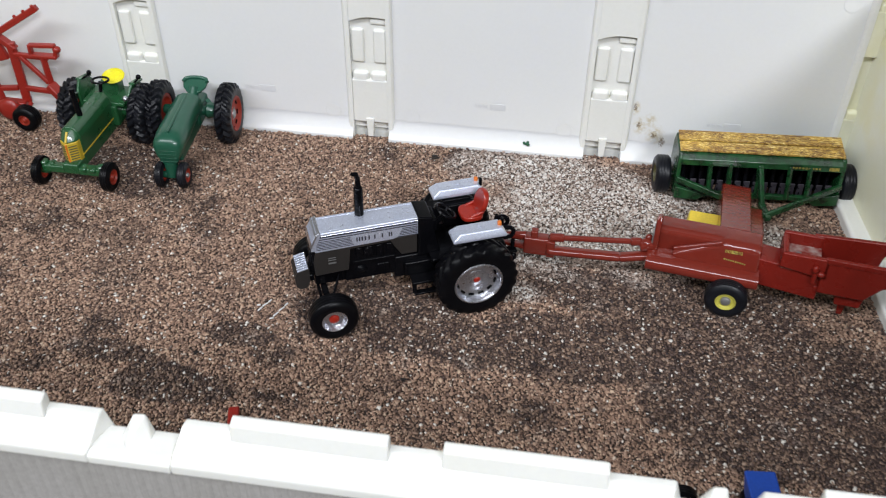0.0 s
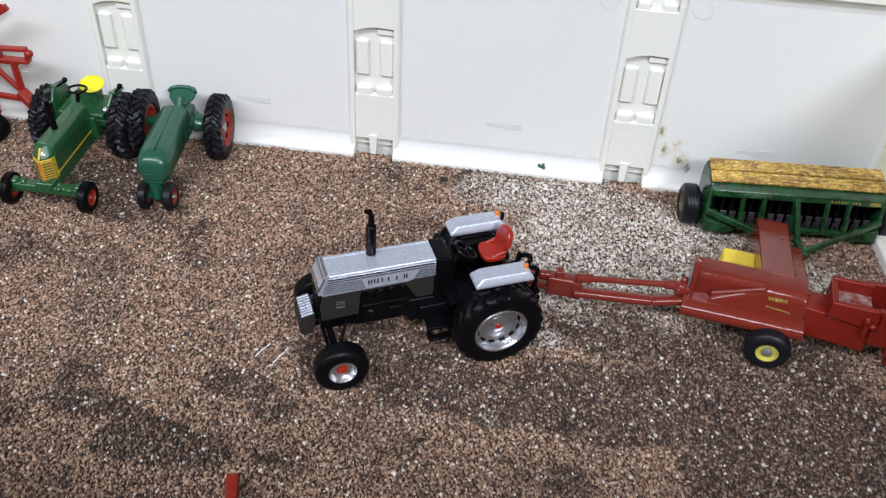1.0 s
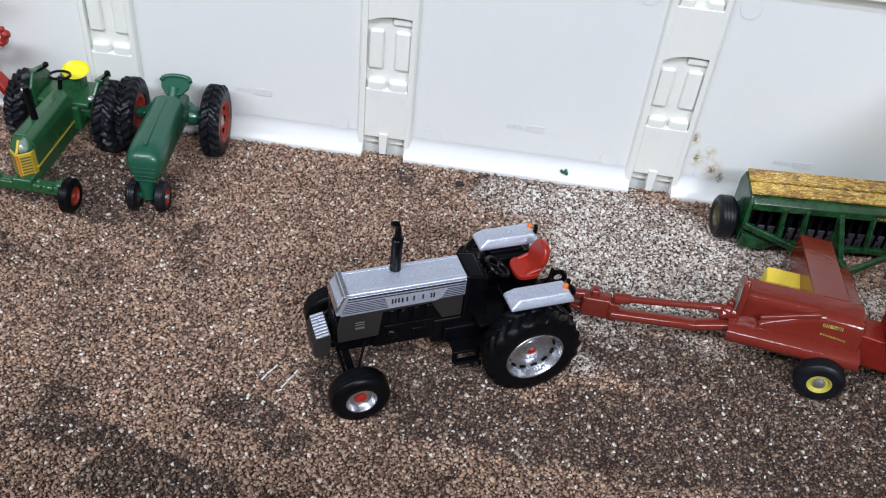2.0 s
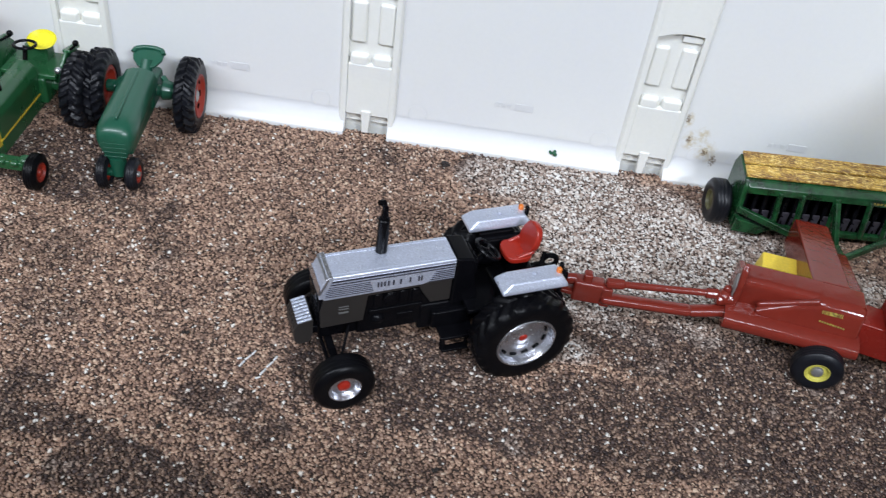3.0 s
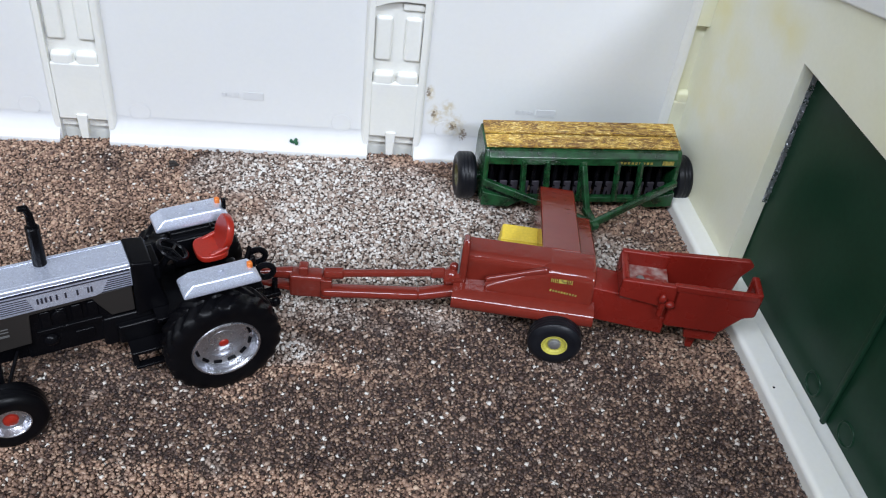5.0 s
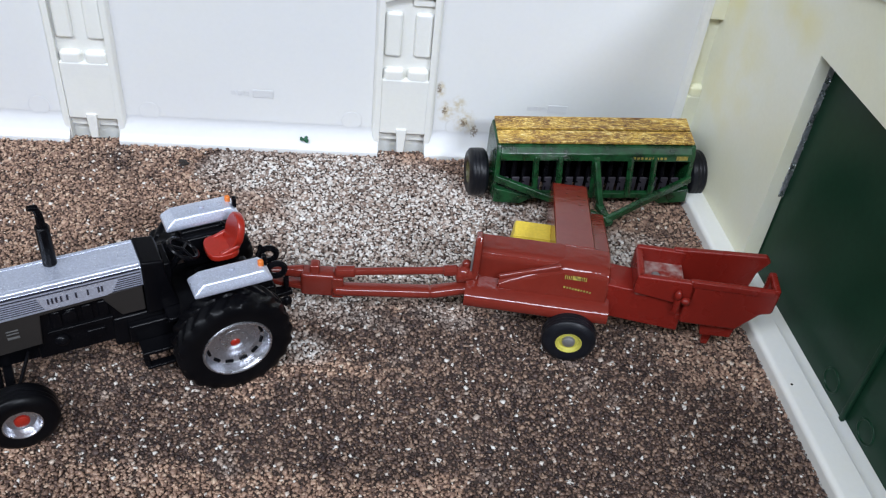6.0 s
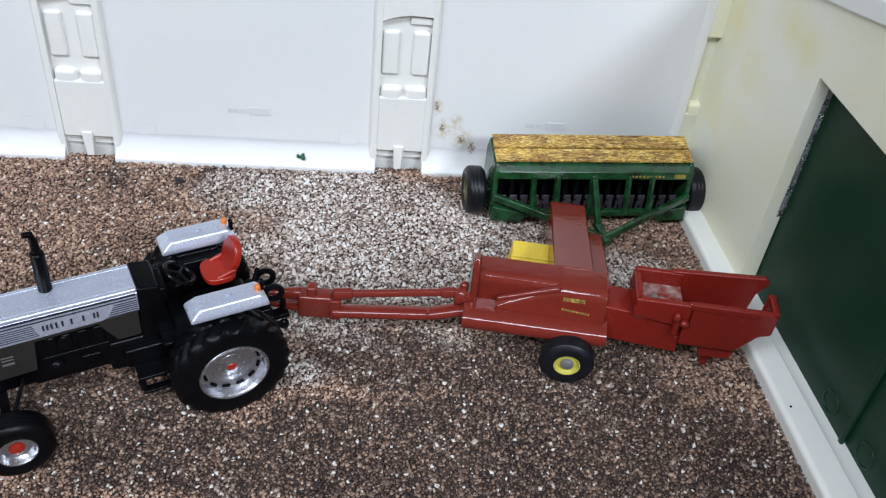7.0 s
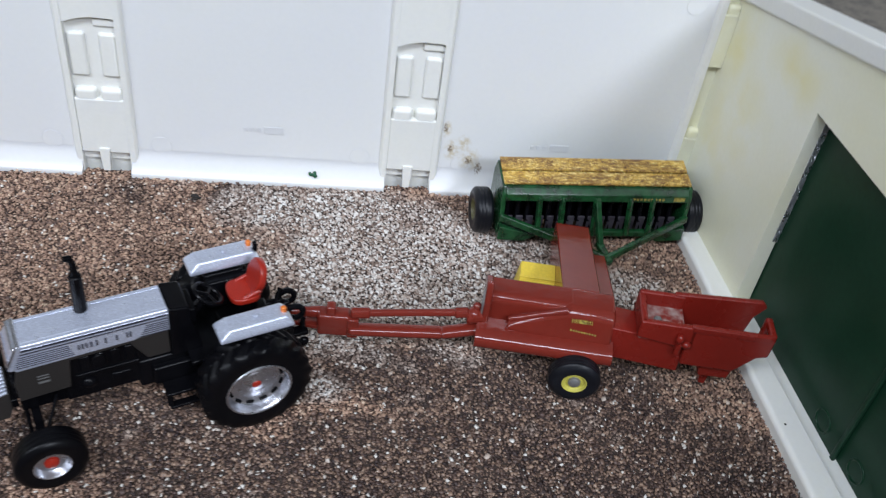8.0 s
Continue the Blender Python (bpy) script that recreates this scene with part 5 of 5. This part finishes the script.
    for s in (-1, 1):
        wheel(t, "rear_wheel", 0, 16.8 * s, 11.5, s, 11.8, 6.2, 7.0, RIM_RED, RUBBER_OLD, 22, GREY_METAL, 1.9, 1.4, 8, "grey axle cap", "black chevron-lug rear tyre", 1.2, 1.5, 0.5)
        wheel(t, "front_wheel", 33.2, 5.8 * s, 4.5, s, 4.8, 3.2, 2.7, RIM_RED, RUBBER_OLD, 0, GREY_METAL, 0.9, 0.5, 0, "", "small black front tyre")
    return t


# ---- red plow by the wall ----
def plow():
    t = thing("toy_plow", -146.0, -9.0, 0, 0, "bright red toy plow frame with black rubber wheels", "plow", "toy farm machines")
    mast = bar(B(), (-7.0, 2.0, 36.6), (13.4, 3.5, 48.8), 2.0, 2.4, 0.4)
    for k in range(3):
        blob(mast, (3.5 + k * 4.2, 2.8, 44.6 + k * 2.4), 0.8, 0.8, 0.8, 1)
    part("mast", mast, PLOW_RED, t)
    post = bar(B(), (-1.0, 2.0, 34.0), (-0.6, 1.0, 8.0), 3.4, 2.6, 0.6)
    bar(post, (-8.5, 2.0, 38.6), (0.5, 2.0, 31.0), 3.0, 2.4, 0.5)
    part("standard", post, PLOW_RED, t)
    beam = bar(B(), (-1.0, 1.5, 29.0), (13.5, 1.5, 28.6), 1.7, 2.0, 0.4)
    bar(beam, (2.0, 1.0, 28.6), (11.5, 0.5, 18.0), 1.5, 1.8, 0.4)
    bar(beam, (1.0, 0.5, 14.8), (13.0, 0.0, 14.4), 1.7, 2.0, 0.4)
    bar(beam, (11.2, 1.5, 29.0), (12.4, 0.5, 15.0), 2.2, 2.0, 0.4)
    bar(beam, (12.0, 0.0, 17.6), (21.0, -3.0, 9.6), 4.2, 3.0, 0.6)
    part("frame", beam, PLOW_RED, t)
    mount = box(B(), 6.0, 17.4, 0.2, 3.4, 28.6, 30.0, 0.4)
    bar(mount, (6.6, 1.8, 29.0), (7.0, 1.8, 34.0), 2.4, 1.4, 0.4)
    bar(mount, (16.8, 1.8, 29.0), (17.8, 1.8, 33.0), 2.4, 1.8, 0.4)
    bar(mount, (6.6, 1.8, 33.4), (17.6, 1.8, 34.0), 2.2, 1.5, 0.4)
    blob(mount, (17.8, 1.8, 32.4), 1.7, 1.6, 1.5)
    part("cylinder_mount", mount, PLOW_RED, t)
    side_plate = prism(B(), [(-5.0, 33.6), (-14.0, 30.0), (-20.0, 21.0), (-16.0, 19.0), (-10.0, 25.0), (-3.0, 27.0)], "y", 0.4, 2.6, 0.5)
    bar(side_plate, (-12.0, 0.0, 24.0), (-9.0, -2.0, 9.0), 2.2, 2.4, 0.5)
    bar(side_plate, (-2.0, 0.0, 15.0), (-14.0, -1.0, 14.0), 2.2, 2.0, 0.5)
    part("side_plate", side_plate, PLOW_RED, t)
    low = bar(B(), (-22.0, -3.0, 9.0), (0.0, -1.0, 7.0), 4.0, 5.0, 0.8)
    blob(low, (-6.0, -4.0, 7.0), 5.0, 2.6, 5.0)
    part("share", low, PLOW_RED, t)
    for x, y in ((1.6, -8.4), (-26.0, -8.4)):
        wheel(t, "wheel", x, y, 4.9, -1, 5.3, 5.0, 2.3, RIM_RED, RUBBER, 0, RIM_RED, 0.9, 0.5, 0, "", "smooth black tyre")
        part("axle", rod(B(), (x, y + 1, 4.9), (x, y + 8.0, 8.6), 0.9), PLOW_RED, t)
    return t


# ---- toys along the near wall ----
def red_drawbar(x, y, turn):
    t = thing("toy_drawbar", x, y, 0, turn, "red die-cast hitch pole of a toy implement lying on gravel", "hitch pole", "hitch poles by the wall")
    pole = box(B(), -1.5, 1.5, -34, -6.0, 2.6, 5.4, 0.5)
    box(pole, -1.6, 1.6, -8.0, 0.0, 3.0, 5.0, 0.7)
    for s in (-1, 1):
        prism(pole, [(0.8 * s, -6.4), (2.7 * s, -8.0), (2.9 * s, -9.2), (0.8 * s, -11.4)], "z", 2.4, 4.4, 0.35)
    part("pole", pole, PLOW_RED, t)
    part("skid", box(B(), -3.0, 3.0, -36, -30, -0.4, 3.0, 0.6), PLOW_RED, t)


def blue_hopper():
    t = thing("toy_hopper", 126.4, -160.0, 0, 6, "small blue plastic toy hopper on black tyres", "hopper", "toy farm machines")
    part("tub", prism(B(), [(-4.0, -7), (4.0, -7), (4.0, 7), (-4.0, 7)], "z", 12.5, 4.0, 0.7, None, 0.7), BLUE, t)
    part("chassis", box(B(), -22, 3.0, -2.0, 2.0, 3.4, 5.2, 0.4), BLACK, t)
    for y, s in ((-8.0, -1), (8.0, 1)):
        wheel(t, "wheel", -19.5, y * 0.6, 4.4, s, 4.6, 3.4, 2.2, BLACK, RUBBER, 0, None)
    for s in (-1, 1):
        wheel(t, "wheel", 1.0, s * 6.0, 4.4, s, 4.6, 3.4, 2.2, BLACK, RUBBER, 0, None)


silver_tractor()
baler()
seed_drill()
green_tractor_wide()
green_tractor_narrow()
plow()
red_drawbar(-14.2, -147.2, 15)
red_drawbar(81.0, -150.0, 0)
blue_hopper()


# ---- bits and specks ----
def crumb(name, x, y, z, size, mat, label, category, seed, flat=0.6):
    random.seed(seed)
    bm = B()
    for k in range(5):
        blob(bm, (random.uniform(-size, size) * 0.7, random.uniform(-size, size) * 0.35, random.uniform(0, size) * flat), size * random.uniform(0.3, 0.6), size * random.uniform(0.3, 0.5), size * random.uniform(0.25, 0.5) * flat, 1,
             pose(0, 0, 0, 0, 0, random.uniform(0, 180)))
    ob = part(name, bm, mat)
    ob.location = (x * MM, y * MM, z * MM)
    return tagged(ob, label, category)


crumb("moss_crumb", 55.4, 0.6, 2.9, 1.6, MOSS, "dark green crumb stuck on the panel lip", "crumb", 3, 0.8)
crumb("dark_pebble", 21.2, -11.1, 0.5, 1.9, STONE, "dark pebble lying on the gravel", "pebble", 4)
crumb("dark_pebble", -33.5, -125.4, 0.3, 1.2, STONE, "dark pebble lying on the gravel", "pebble", 8)
crumb("dark_pebble", 29.7, -126.5, 0.2, 1.2, STONE, "dark pebble lying on the gravel", "pebble", 5)
crumb("dark_pebble", -36.6, -96.4, 0.2, 1.3, STONE, "dark pebble lying on the gravel", "pebble", 6)


def chip(x, y, turn, length):
    bm = box(B(), -length / 2, length / 2, -0.22, 0.22, 0, 0.4, 0.1)
    ob = part("white_splinter", bm, PANEL)
    ob.matrix_world = pose(x * MM, y * MM, 0.35 * MM, 0, 8, turn)
    tagged(ob, "white plastic splinter lying on the gravel", "splinter", "splinters")


for x, y, turn, length in ((-20.6, -103.8, 72, 2.4), (-19.6, -101.6, 62, 2.2), (-18.6, -99.8, 70, 1.6), (-15.0, -105.4, 70, 2.6), (-13.9, -102.8, 66, 2.6), (-13.0, -100.6, 74, 1.8), (-15.8, -107.4, 40, 1.4), (-21.6, -102.2, 30, 1.2)):
    chip(x, y, turn, length)
